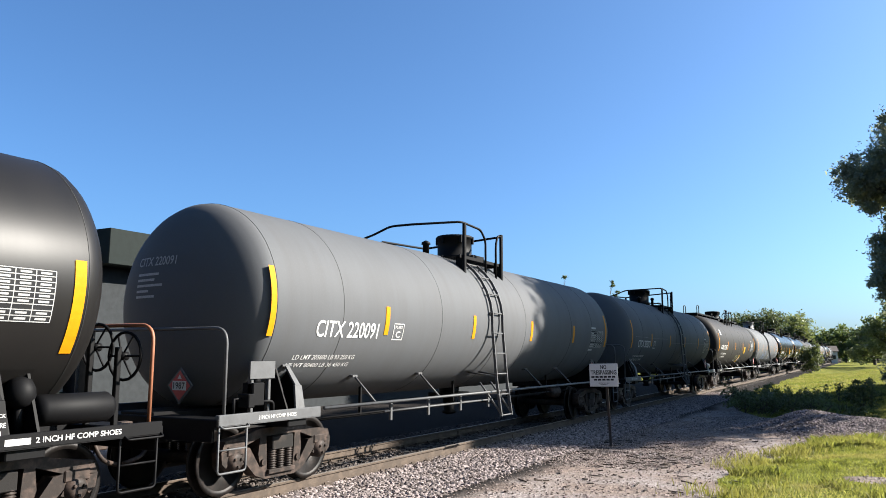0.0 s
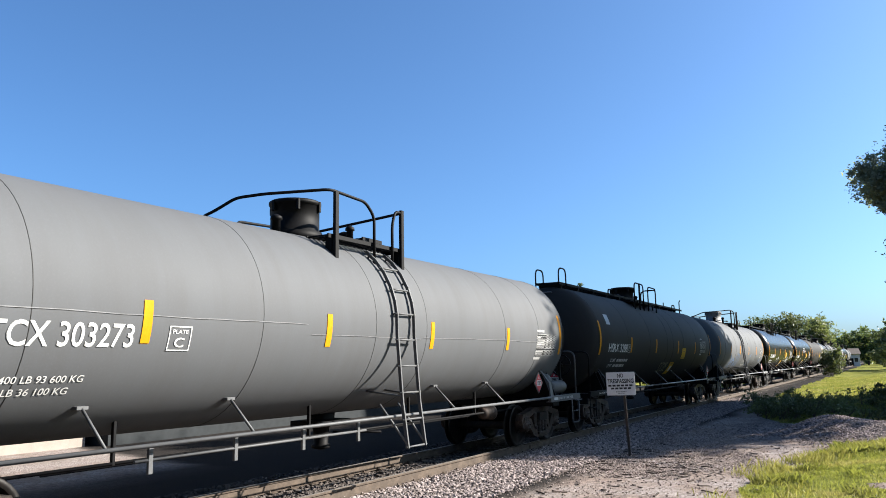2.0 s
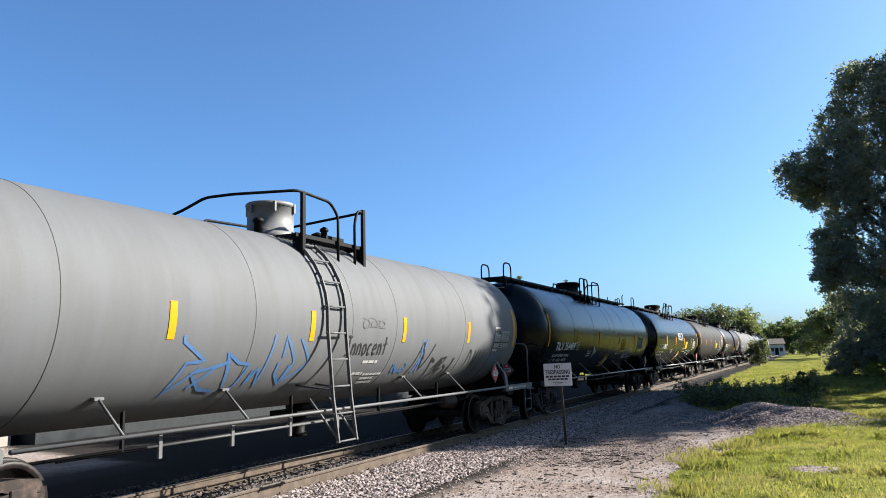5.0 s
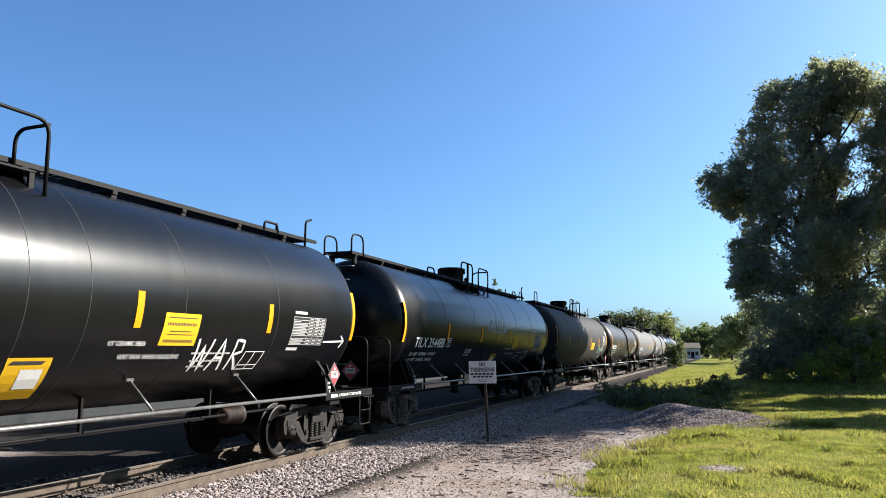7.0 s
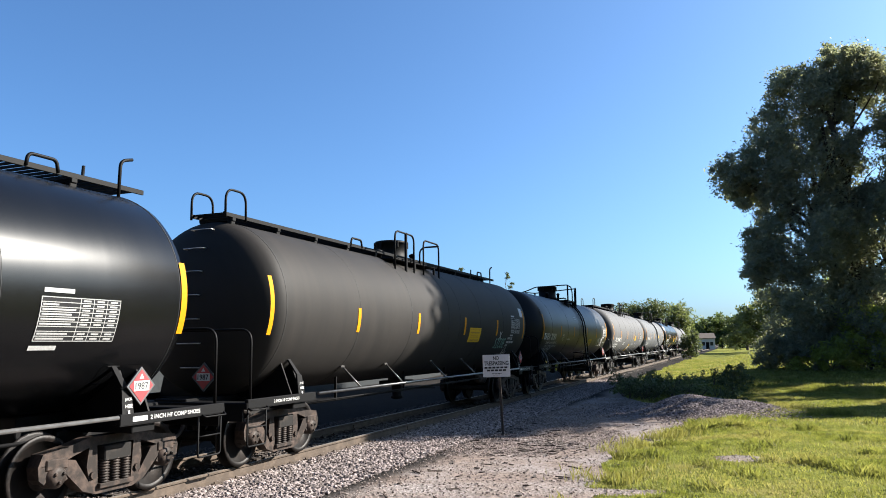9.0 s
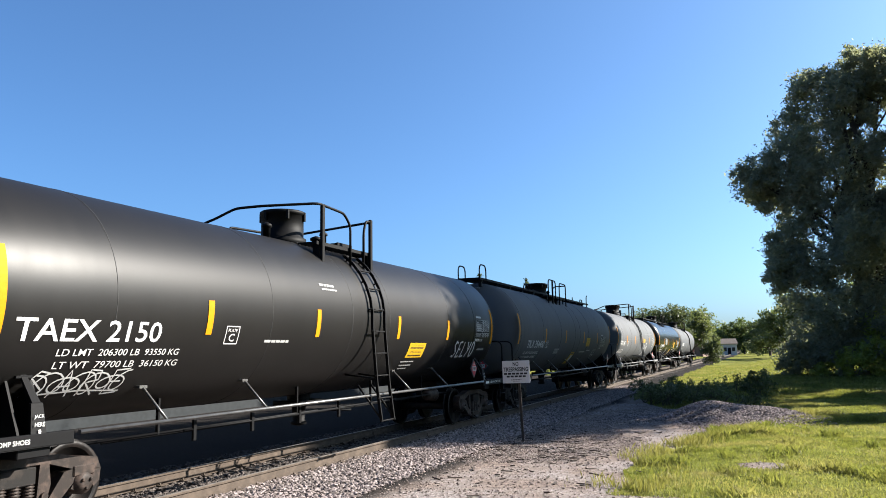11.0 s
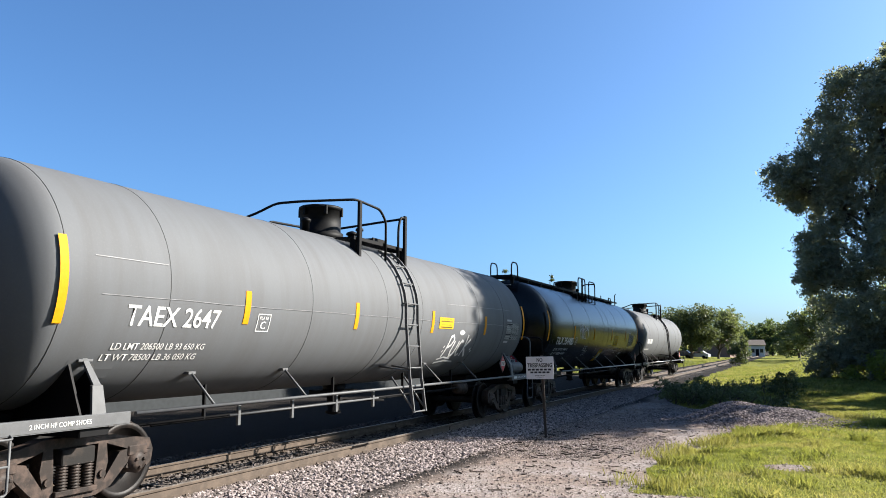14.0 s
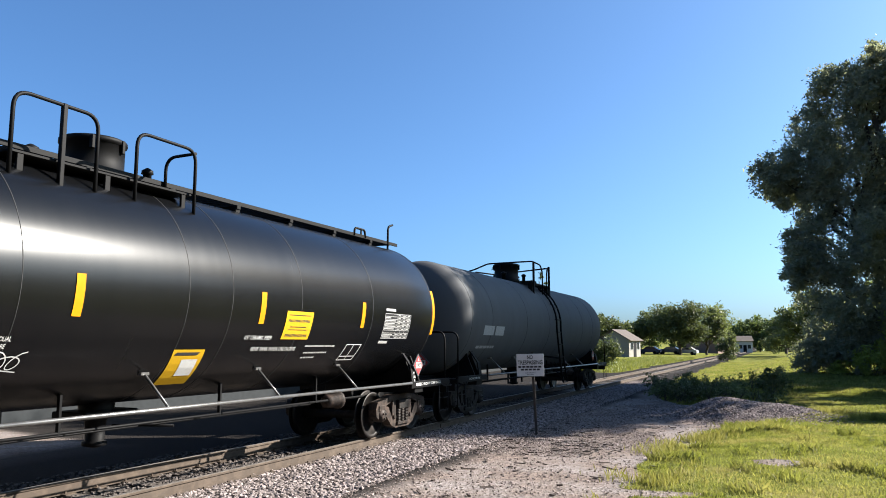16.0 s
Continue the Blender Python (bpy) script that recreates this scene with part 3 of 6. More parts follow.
TOP_RAILS = (
    [(-1.02, -1.75, 3.6), (-1.02, -1.75, 4.36), (-0.75, -1.75, 4.42), (-0.3, -1.7, 4.6), (0.2, -1.6, 4.62), (1.05, -1.0, 4.7), (1.05, -0.05, 4.66), (1.05, 0.2, 4.45), (1.05, 0.2, 3.6)],
    [(-1.04, -0.95, 3.58), (-1.04, -0.95, 4.42), (-1.04, 1.05, 4.5), (1.05, 1.05, 4.65), (1.05, 0.85, 4.65), (1.05, 0.75, 4.4), (1.05, 0.75, 3.6)],
)
TOP_POSTS = ((1.05, -0.85, 4.7), (1.05, 1.05, 4.7), (-1.04, 1.05, 4.5))


def ladder_line(off):
    """Hugs the shell, then hangs free and leans out towards its foot."""
    pts = []
    for a in (54, 44, 34, 24, 14, 5):
        pts.append(((R + off) * math.cos(radians(a)), ZC + (R + off) * math.sin(radians(a))))
    pts += [(R + off, ZC - 0.2), (R + off + 0.09, 1.3), (R + off + 0.19, 0.6)]
    return pts


LADDER_OFF = 0.065


def make_stile(y):
    b = Build()
    pts = ladder_line(LADDER_OFF)
    for (xa, za), (xb, zb) in zip(pts, pts[1:]):
        d = Vector((xb - xa, 0, zb - za)).normalized()
        nx, nz = -d.z * 0.028, d.x * 0.028
        w = 0.03
        vs = [(x + sx * nx, y + sy * w * 0.5, z + sx * nz) for x, z in ((xa, za), (xb, zb)) for sx in (-1, 1) for sy in (-1, 1)]
        b.add(vs, [[0, 1, 3, 2], [4, 6, 7, 5], [0, 4, 5, 1], [2, 3, 7, 6], [0, 2, 6, 4], [1, 5, 7, 3]])
    for a in (50, 28, 6):
        b.tube([((R - 0.02) * math.cos(radians(a)), y, ZC + (R - 0.02) * math.sin(radians(a))), ((R + 0.08) * math.cos(radians(a)), y, ZC + (R + 0.08) * math.sin(radians(a)))], 0.018, 6)
    return b.tube([(R + 0.23, y, 0.68), (R - 0.12, y - 0.25, 1.3)], 0.022, 6).tube([(R + 0.14, y, 1.42), (1.0, y - 0.1, 1.5)], 0.018, 6)


def make_rung():
    return Build().tube([(0, 0.0, 0), (0, 0.62, 0)], 0.017, 6)


def make_board():
    return grating(Build(), -0.3, 0.42, -8.5, 8.05, 4.25, 0.14)


def make_bracket():
    return Build().box(-0.3, 0.42, -0.05, 0.05, 4.12, 4.19).box(0.3, 0.4, -0.06, 0.06, 3.96, 4.15).box(-0.28, -0.18, -0.06, 0.06, 3.96, 4.15)


def make_end_hoop(x):
    return Build().tube(rounded([(x, -8.47, 4.15), (x, -8.47, 4.66), (x, -7.85, 4.66), (x, -7.85, 4.15)], 0.22, 6), 0.022, 8)


BOARD_HOOPS = (
    [(1.02, -2.25, 3.6), (1.02, -2.25, 4.66), (1.02, -1.12, 4.66), (1.02, -1.12, 3.6)],
    [(1.02, -0.5, 3.6), (1.02, -0.5, 4.64), (1.02, 0.58, 4.64), (1.02, 0.58, 3.6)],
    [(1.02, 0.58, 4.6), (0.45, 0.6, 4.6), (0.45, 0.6, 4.15)],
    [(0.42, -3.6, 4.2), (0.42, -3.55, 4.38), (0.42, -3.05, 4.38), (0.42, -3.0, 4.2)],
    [(0.42, 7.56, 3.98), (0.42, 7.58, 4.6), (0.42, 7.8, 4.66)],
    [(-0.3, 7.56, 3.98), (-0.3, 7.6, 4.6)],
    [(0.42, 6.05, 4.2), (0.42, 6.08, 4.36), (0.42, 6.5, 4.36), (0.42, 6.53, 4.2)],
)


def head_point(x, z):
    q = min(0.999, (x * x + (z - ZC) ** 2) / (R * R))
    return (x, -LT - HEAD * math.sqrt(1 - q), z)


def make_head_rung(z):
    b = Build()
    pts = [head_point(-0.2, z), head_point(0.2, z)]
    (xa, ya, _), (xb, yb, _) = pts
    return b.tube([(xa, ya + 0.02, z), (xa, ya - 0.1, z), (xb, yb - 0.1, z), (xb, yb + 0.02, z)], 0.012, 6)


def make_diamond(w, x, lift):
    """A square plate stood on its corner, facing sideways."""
    vs = [(x, -w, 0), (x, 0, -w), (x, w, 0), (x, 0, w)]
    vs += [(a + lift, b, c) for a, b, c in vs]
    return Build().add(vs, [[0, 1, 2, 3], [4, 5, 6, 7], [0, 1, 5, 4], [1, 2, 6, 5], [2, 3, 7, 6], [3, 0, 4, 7]])


def placard(car, at):
    """Flammable-liquid placard in a steel holder, its number on a white band."""
    p = part("hazard_placard", shared("placard_holder", STEEL_G, lambda: make_diamond(0.24, 0, 0.02)), car, "red diamond placard with a number on a white band", at)
    part("red_face", shared("red_face", RED, lambda: make_diamond(0.2, 0.022, 0.004)), p)
    part("white_band", shared("white_band", WHITE, lambda: Build().box(0.027, 0.03, -0.13, 0.13, -0.062, 0.062, 0)), p)
    part("white_flame", shared("white_flame", WHITE, lambda: Build().add([(0.028, -0.04, 0.09), (0.028, 0.04, 0.09), (0.028, 0.0, 0.15)], [[0, 1, 2]])), p)
    if "un" not in CACHE:
        CACHE["un"] = text_mesh("1987", INK, lambda u, v: (0.033, -0.11 + u, -0.045 + v), 0.22, 0.09, 0.02)
    part("placard_number", CACHE["un"], p)
    return p


def inspection_table(car, y0, y1, z0, z1):
    part("table_backing", patch(Build(), y0 - 0.01, y1 + 0.01, z0 - 0.01, z1 + 0.01, 0.0045).mesh("table_backing", BACKING), car, "dark painted backing of the table")
    b = Build()
    rows = 9
    w = y1 - y0
    ln = 0.009
    for i in range(rows + 1):
        z = z0 + (z1 - z0) * i / rows
        patch(b, y0, y1, z - ln / 2, z + ln / 2, 0.007, 0, 1)
    for u in (0, 0.47, 0.64, 0.82, 1):
        patch(b, y0 + w * u - ln / 2, y0 + w * u + ln / 2, z0, z1, 0.0075)
    rng = random.Random(5)
    for i in range(rows):
        if i == 2:
            continue
        z = z0 + (z1 - z0) * (i + 0.5) / rows
        h = (z1 - z0) / rows * 0.36
        if i < rows - 1:
            patch(b, y0 + w * 0.02, y0 + w * (0.2 + 0.24 * rng.random()), z - h / 2, z + h / 2, 0.007, 0, 1)
        for u in (0.5, 0.68, 0.86):
            patch(b, y0 + w * u, y0 + w * (u + 0.1), z - h / 2, z + h / 2, 0.007, 0, 1)
    patch(b, y0 + 0.02, y0 + w * 0.38, z1 + 0.05, z1 + 0.1, 0.007, 0, 1)
    patch(b, y0 - 0.02, y0 + w * 0.3, z0 - 0.1, z0 - 0.05, 0.007, 0, 1)
    return part("inspection_table", b.mesh("inspection_table", WHITE_D), car, "white stencilled test-date table")


def bars(car, rows, mat=None, name="stencil_print"):
    """Small print that nobody can read: plain bars (y0, y1, z0, z1), broken into words."""
    b = Build()
    rng = random.Random(int(abs(rows[0][0]) * 1000))
    for y0, y1, z0, z1 in rows:
        y = y0
        while y < y1 - 0.03:
            e = min(y1, y + (z1 - z0) * rng.uniform(1.5, 4))
            patch(b, y, e, z0, z1, 0.007, 0, 1)
            y = e + (z1 - z0) * 0.5
    return part(name, b.mesh(name, mat or WHITE_D), car)


def plate_box(car, y0, y1, z0, z1):
    """Framed one-letter plate class box."""
    b = Build()
    q = 0.014
    patch(b, y0, y1, z1 - q, z1, 0.007, 0, 1), patch(b, y0, y1, z0, z0 + q, 0.007, 0, 1)
    patch(b, y0, y0 + q, z0, z1, 0.0075), patch(b, y1 - q, y1, z0, z1, 0.0075)
    stencil(car, "PLATE", y0 + 0.05, y1 - 0.05, z1 - 0.085, z1 - 0.04, bold=0.004)
    part("plate_frame", b.mesh("plate_frame", WHITE), car)
    stencil(car, "C", y0 + 0.09, y1 - 0.09, z0 + 0.04, z0 + 0.15)


def notice(car, y0, y1, z0, z1):
    """Yellow emergency notice, its lines too small to read."""
    p = part("emergency_notice", patch(Build(), y0, y1, z0, z1, 0.008).mesh("emergency_notice", YPANEL), car, "yellow emergency notice panel")
    b = Build()
    h = z1 - z0
    for u, w, k in ((0.86, 0.8, 0.035), (0.66, 0.8, 0.09), (0.44, 0.6, 0.035), (0.34, 0.7, 0.03), (0.14, 0.8, 0.09)):
        y, e = y0 + (y1 - y0) * (1 - w) / 2, y1 - (y1 - y0) * (1 - w) / 2
        step = h * k * 0.8
        while y < e:
            patch(b, y, min(e, y + step * 0.55), z0 + h * (u - k / 2), z0 + h * (u + k / 2), 0.01, 0, 1)
            y += step
    part("notice_bars", b.mesh("notice_bars", INK), p)


def slanted_notice(car, y0, y1, z0, z1, slant):
    p = part("slanted_notice", patch(Build(), y0 + slant, y1, z0, z1, 0.008, slant).mesh("slanted_notice", YPANEL), car, "slanted yellow panel with a faded white field")
    part("white_field", patch(Build(), y0 + slant + 0.24, y1 - 0.05, z0 + 0.12, z1 - 0.13, 0.011, slant * 0.7).mesh("white_field", WHITE), p)
    part("notice_bars", patch(Build(), y0 + slant + 0.08, y1 - 0.08, z1 - 0.075, z1 - 0.035, 0.012, 0.03).mesh("notice_bars", INK), p)


def stencil_frame(car, y0, y1):
    """White outlined box with two cells."""
    b, m = Build(), (y0 + y1) / 2
    for u in (y0 + 0.05, m + 0.02, y1):
        patch(b, u, u + 0.018, 1.62, 1.9, 0.008, 0.05)
    for z, e in ((1.615, 0), (1.68, 0.01), (1.89, 0.05)):
        patch(b, y0 + e, y1 - 0.03 + e, z, z + 0.014, 0.008, 0, 1)
    part("stencil_frame", b.mesh("stencil_frame", WHITE), car)


def stripe(car, y, z0, z1, w=0.1, mat=None):
    y -= DECAL[0]
    part("reflective_stripe", patch(Build(), y - w / 2, y + w / 2, z0, z1, 0.008).mesh("reflective_stripe", mat or YELLOW), car, "yellow reflective stripe")


def truck(car, y, mat):
    """One two-axle truck: frames, bolster, springs and bearings; its wheelsets are returned."""
    part("truck_bolster", shared("truck_bolster", CAST_K, make_bolster), car, "", Matrix.Translation((0, y, 0)))
    for side in (1, -1):
        f = part("truck_sideframe", shared("truck_sideframe", mat, make_sideframe), car, "", Matrix.Translation((side * 1.0, y, 0)) @ pose(0, 0, 0, 0, 0, 0 if side > 0 else 180))
        part("spring_seat", shared("spring_seat", mat, make_spring_seat), f)
        for by in (-0.36, 0.36):
            part("column_bolt", shared("column_bolt", mat, make_column_bolt), f, "", Matrix.Translation((0, by, 0.4)))
        for sy in (-0.17, 0.0, 0.17):
            part("coil_spring", shared("coil_spring", mat, make_spring), f, "", Matrix.Translation((0.07, sy, 0)))
        for dy in (-0.89, 0.89):
            part("roller_bearing", shared("roller_bearing", mat, make_bearing), f, "", Matrix.Translation((0.04, dy, WR)))
    out = []
    for dy in (-0.89, 0.89):
        ax = part("wheelset", shared("axle", CAST_K, make_axle), car, "", Matrix.Translation((0, y + dy, WR)))
        for side in (1, -1):
            w = part("wheel", shared("wheel", WHEEL, make_wheel), ax, "", pose(side * 0.79, 0, 0, 0, 0, 0 if side > 0 else 180))
        ax["spin"] = y + dy
        out.append(ax)
    return out


WHEELSETS = []
CARS = []


def tank_car(i, kind, shell, steel, rail, cast, label, mark="", loads=(), stripes=(), decal=0.0, gear=0.0, climb=0.0, dome=0.0, lid=None):
    """Kind L: centre platform and side ladder. Kind R: running board from end to end."""
    global R, ZC
    R, ZC = (1.48, 2.6) if kind == "L" else (1.515, 2.615)
    car = tagged(new("tank_car"), label, "tank car", "tank cars of the train")
    DECAL[0] = 0.0
    part("tank", shared("tank", shell, make_tank), car)
    for y in ((-LT, LT, -6.1, -2.98, -0.44, 1.1, 4.31, 6.1) if kind == "L" else (-LT, LT, -4.95, -2.37, 0.03, 0.9, 2.6, 4.95)):
        part("weld_seam", shared("weld_seam" + kind, SEAM, make_seam), car, "", Matrix.Translation((0, y, ZC)))
    for s in (-1, 1):
        part("end_platform", shared("end_platform%d" % s, STEEL_K, lambda: make_deck(s)), car)
        for y in (6.95, 7.25):
            part("saddle_web", shared("web", STEEL_K, make_web), car, "", Matrix.Translation((0, s * y, 0)))
        part("crossover_rail", shared("hoop%d" % s, PRIMER if i == 0 and s == 1 else rail, lambda: make_hoop(s)), car)
        part("coupler", shared("coupler%d" % s, CAST, lambda: make_coupler(s)), car)
        for x in (1.47, -1.47):
            part("side_sill", shared("sidesill%d%g" % (s, x), rail, lambda: make_sidesill(s, x)), car)
            part("bolster_plate", shared("plate%d%g" % (s, x), rail, lambda: make_plate(s, x)), car)
            part("sill_step", shared("step%d%g" % (s, x), rail, lambda: make_step(s, x * 1.0)), car)
            part("grab_iron", shared("grab%d%g" % (s, x), rail, lambda: make_grab(s, x)), car)
        part("reinforcing_pad", shared("pad%d" % s, shell, lambda: make_pad(s)), car)
        WHEELSETS.extend(truck(car, s * 7.02, cast))
    for x in (1.52, -1.52):
        part("side_handrail", shared("siderail%g" % x, RAIL_GLINT if rail is STEEL_K else rail, lambda: make_siderail(x)), car)
        for y in ((-5.25, -3.15, 2.0, 4.1) if kind == "L" else (-4.93, -2.93, -0.25, 2.06, 4.4)):
            part("handrail_strut", shared("strut%g" % x, RAIL_GLINT if rail is STEEL_K else rail, lambda: make_strut(x)), car, "", Matrix.Translation((0, y, 0)))
    if i in (0, 2):
        brake_wheel(car, 8.42, 0.6, 1.95), brake_wheel(car, 8.42, 1.08, 1.85)
    if i in (0, 2, 10):
        part("air_reservoir", shared("reservoir", rail if rail is STEEL_G else STEEL_K, lambda: make_reservoir(1)), car)
    if i in (0, 2, 10):
        part("relay_valve", shared("dome_valve", rail if rail is STEEL_G else STEEL_K, lambda: make_dome_valve(1)), car)
    if i in (1, 11):
        part("control_valve", shared("valve", STEEL_K, lambda: make_valve(-1)), car)
    part("brake_pipe", shared("pipes", STEEL_K, make_pipes), car)
    part("brake_cylinder", shared("cylinder", CAST, make_cylinder), car)
    part("bottom_outlet", shared("outlet", STEEL_K, make_outlet), car)
    part("manway", shared("dome", lid or STEEL_K, make_dome), car, "", Matrix.Translation((0, dome + (-0.63 if kind == "L" else -0.3), 0)))
    for x, y, r, h in ((-0.1, 0.75, 0.09, 0.18), (0.3, 0.4, 0.06, 0.2), (0.15, -1.35, 0.07, 0.14)):
        part("top_valve", shared("fitting%g" % r, STEEL_K, lambda: make_fitting(r, h)), car, "", Matrix.Translation((x, y, 0)))
    if kind == "L":
        part("top_platform", shared("top_platform", steel, make_top_platform), car, "", Matrix.Translation((0, gear, 0)))
        for k, line in enumerate(TOP_RAILS):
            part("platform_rail", shared("top_rail%d" % k, steel, lambda: Build().tube(rounded(line, 0.12, 4), 0.026, 8)), car, "", Matrix.Translation((0, gear, 0)))
        for x, y, z in TOP_POSTS:
            part("rail_post", shared("rail_post%g" % z, steel, lambda: Build().box(-0.03, 0.03, -0.045, 0.045, 3.52, z)), car, "", Matrix.Translation((x, y + gear, 0)))
        lad = part("ladder", shared("stile0", rail, lambda: make_stile(0.2)), car, "", Matrix.Translation((0, climb, 0)))
        part("stile", shared("stile1", rail, lambda: make_stile(0.72)), lad)
        pts = ladder_line(LADDER_OFF)
        run = [0.0]
        for (xa, za), (xb, zb) in zip(pts, pts[1:]):
            run.append(run[-1] + math.hypot(xb - xa, zb - za))
        for k in range(9):
            d = run[-1] - 0.02 - k * 0.43
            x, z = np.interp(d, run, [q[0] for q in pts]), np.interp(d, run, [q[1] for q in pts])
            part("rung", shared("rung", rail, make_rung), lad, "", Matrix.Translation((float(x), 0.15, float(z))))
        part("low_side_pipe", shared("walk", rail, lambda: make_walk(-4.8, -0.6)), car)
    else:
        short = Matrix.Diagonal((1, 0.93 if shell is BROWN else 1, 1, 1))
        part("running_board", shared("board", steel, make_board), car, "", short)
        part("manway_shelf", shared("manway_shelf", steel, lambda: Build().box(0.45, 0.95, -2.2, 0.6, 3.99, 4.02).box(0.9, 0.94, -2.1, -2.02, 3.6, 4.0).box(0.9, 0.94, -0.9, -0.82, 3.6, 4.0).box(0.9, 0.94, 0.42, 0.5, 3.6, 4.0)), car)
        for y in np.arange(-8.2, 7.6, 1.5):
            part("board_bracket", shared("bracket", steel, make_bracket), car, "", Matrix.Translation((0, float(y) * (0.93 if shell is BROWN else 1), 0)))
        for x in (-0.3, 0.42):
            part("end_hoop", shared("end_hoop%g" % x, steel, lambda: make_end_hoop(x)), car, "", short)
        for k, line in enumerate(BOARD_HOOPS):
            part("manway_hoop" if k < 3 else "board_hoop", shared("board_hoop%d" % k, steel, lambda: Build().tube(rounded(line, 0.2, 6), 0.024, 8)), car, "", short if k >= 3 else None)
        part("rail_post", shared("manway_post", steel, lambda: Build().box(0.99, 1.05, -1.64, -1.58, 3.55, 4.68)), car)
        for z in (3.95, 3.6, 3.2, 2.8, 2.4, 2.0, 1.6):
            part("head_rung", shared("head_rung%g" % z, STEEL_G if rail is STEEL_G else STEEL_W, lambda: make_head_rung(z)), car)
    DECAL[0] = decal
    for y in stripes:
        e = abs(y) > 6.5
        stripe(car, y, 2.12 if e else 2.2, 3.08 if e else 2.67, 0.11 if e else 0.12)
    if mark:
        m0, m1, z = mark[1]
        stencil(car, mark[0], m0, m1, z, z + 0.25, bold=0.01)
        # the same mark on the head that leads
        me = text_mesh(mark[0], WHITE_D, lambda u, v: (lambda q: (q[0], q[1] - 0.01, q[2]))(head_point(-0.75 + u, 3.12 + v)), 0.85, 0.13, 0.01)
        part("head_lettering", me, car, "small white lettering")
        b = Build()
        for k, (w, z0) in enumerate(((0.5, 2.98), (0.42, 2.9), (0.6, 2.82), (0.3, 2.74), (0.45, 2.66))):
            pts = [head_point(-0.72 + w * q / 3, z0 + dz) for q in range(4) for dz in (0, 0.035)]
            b.add([(x, y - 0.01, zz) for x, y, zz in pts], [[2 * q, 2 * q + 2, 2 * q + 3, 2 * q + 1] for q in range(3)])
        part("head_stencil_print", b.mesh("head_stencil_print", WHITE_D), car)
    for body, y0, y1, z0, z1 in loads:
        stencil(car, body, y0, y1, z0, z1, bold=0.006)
    placard(car, pose(1.46, 6.0 if kind == "L" else 7.0, 1.46))
    head = placard(car, pose(0.3, -LT - 0.55, 1.45, 0, 0, -90))
    sill = text_mesh("2 INCH HF COMP SHOES", WHITE, lambda u, v: (1.47 + 0.04, 7.15 + u, 1.035 + v), 0.95, 0.055, 0.01)
    part("sill_lettering", sill, car)
    part("sill_marker", shared("sill_marker", WHITE, lambda: Build().box(1.506, 1.509, 6.85, 7.1, 1.03, 1.09, 0)), car)
    sill2 = text_mesh("2 INCH HF COMP SHOES", WHITE, lambda u, v: (1.47 + 0.04, -7.95 + u, 1.035 + v), 0.75, 0.05, 0.01)
    part("sill_lettering", sill2, car)
    if shell in (BLACK, BLACK_S, BROWN):
        for s in (-1, 1):
            y = s * (7.08 if s < 0 else 6.8)
            for body, z in (("JACK", 1.28), ("HERE", 1.2)):
                part("jack_lettering", text_mesh(body, WHITE, lambda u, v: (1.475 + 0.13 * (1.3 - z), y - 0.06 + u, z + v), 0.12, 0.045, 0.01), car)
            part("jack_arrow", shared("jack_arrow%d" % s, WHITE, lambda: Build().add([(1.49, y - 0.015, 1.17), (1.49, y + 0.015, 1.17), (1.5, y + 0.015, 1.1), (1.5, y + 0.04, 1.1), (1.505, y, 1.05), (1.5, y - 0.04, 1.1), (1.5, y - 0.015, 1.1)], [[0, 1, 2, 6], [5, 3, 4]])), car)
    CARS.append((i, car))
    return car


ST_L = (-7.5, -4.53, -1.6, 1.55, 4.4, 7.45)
ST_R = (-7.75, -4.7, -1.66, 1.6, 4.6, 7.7)


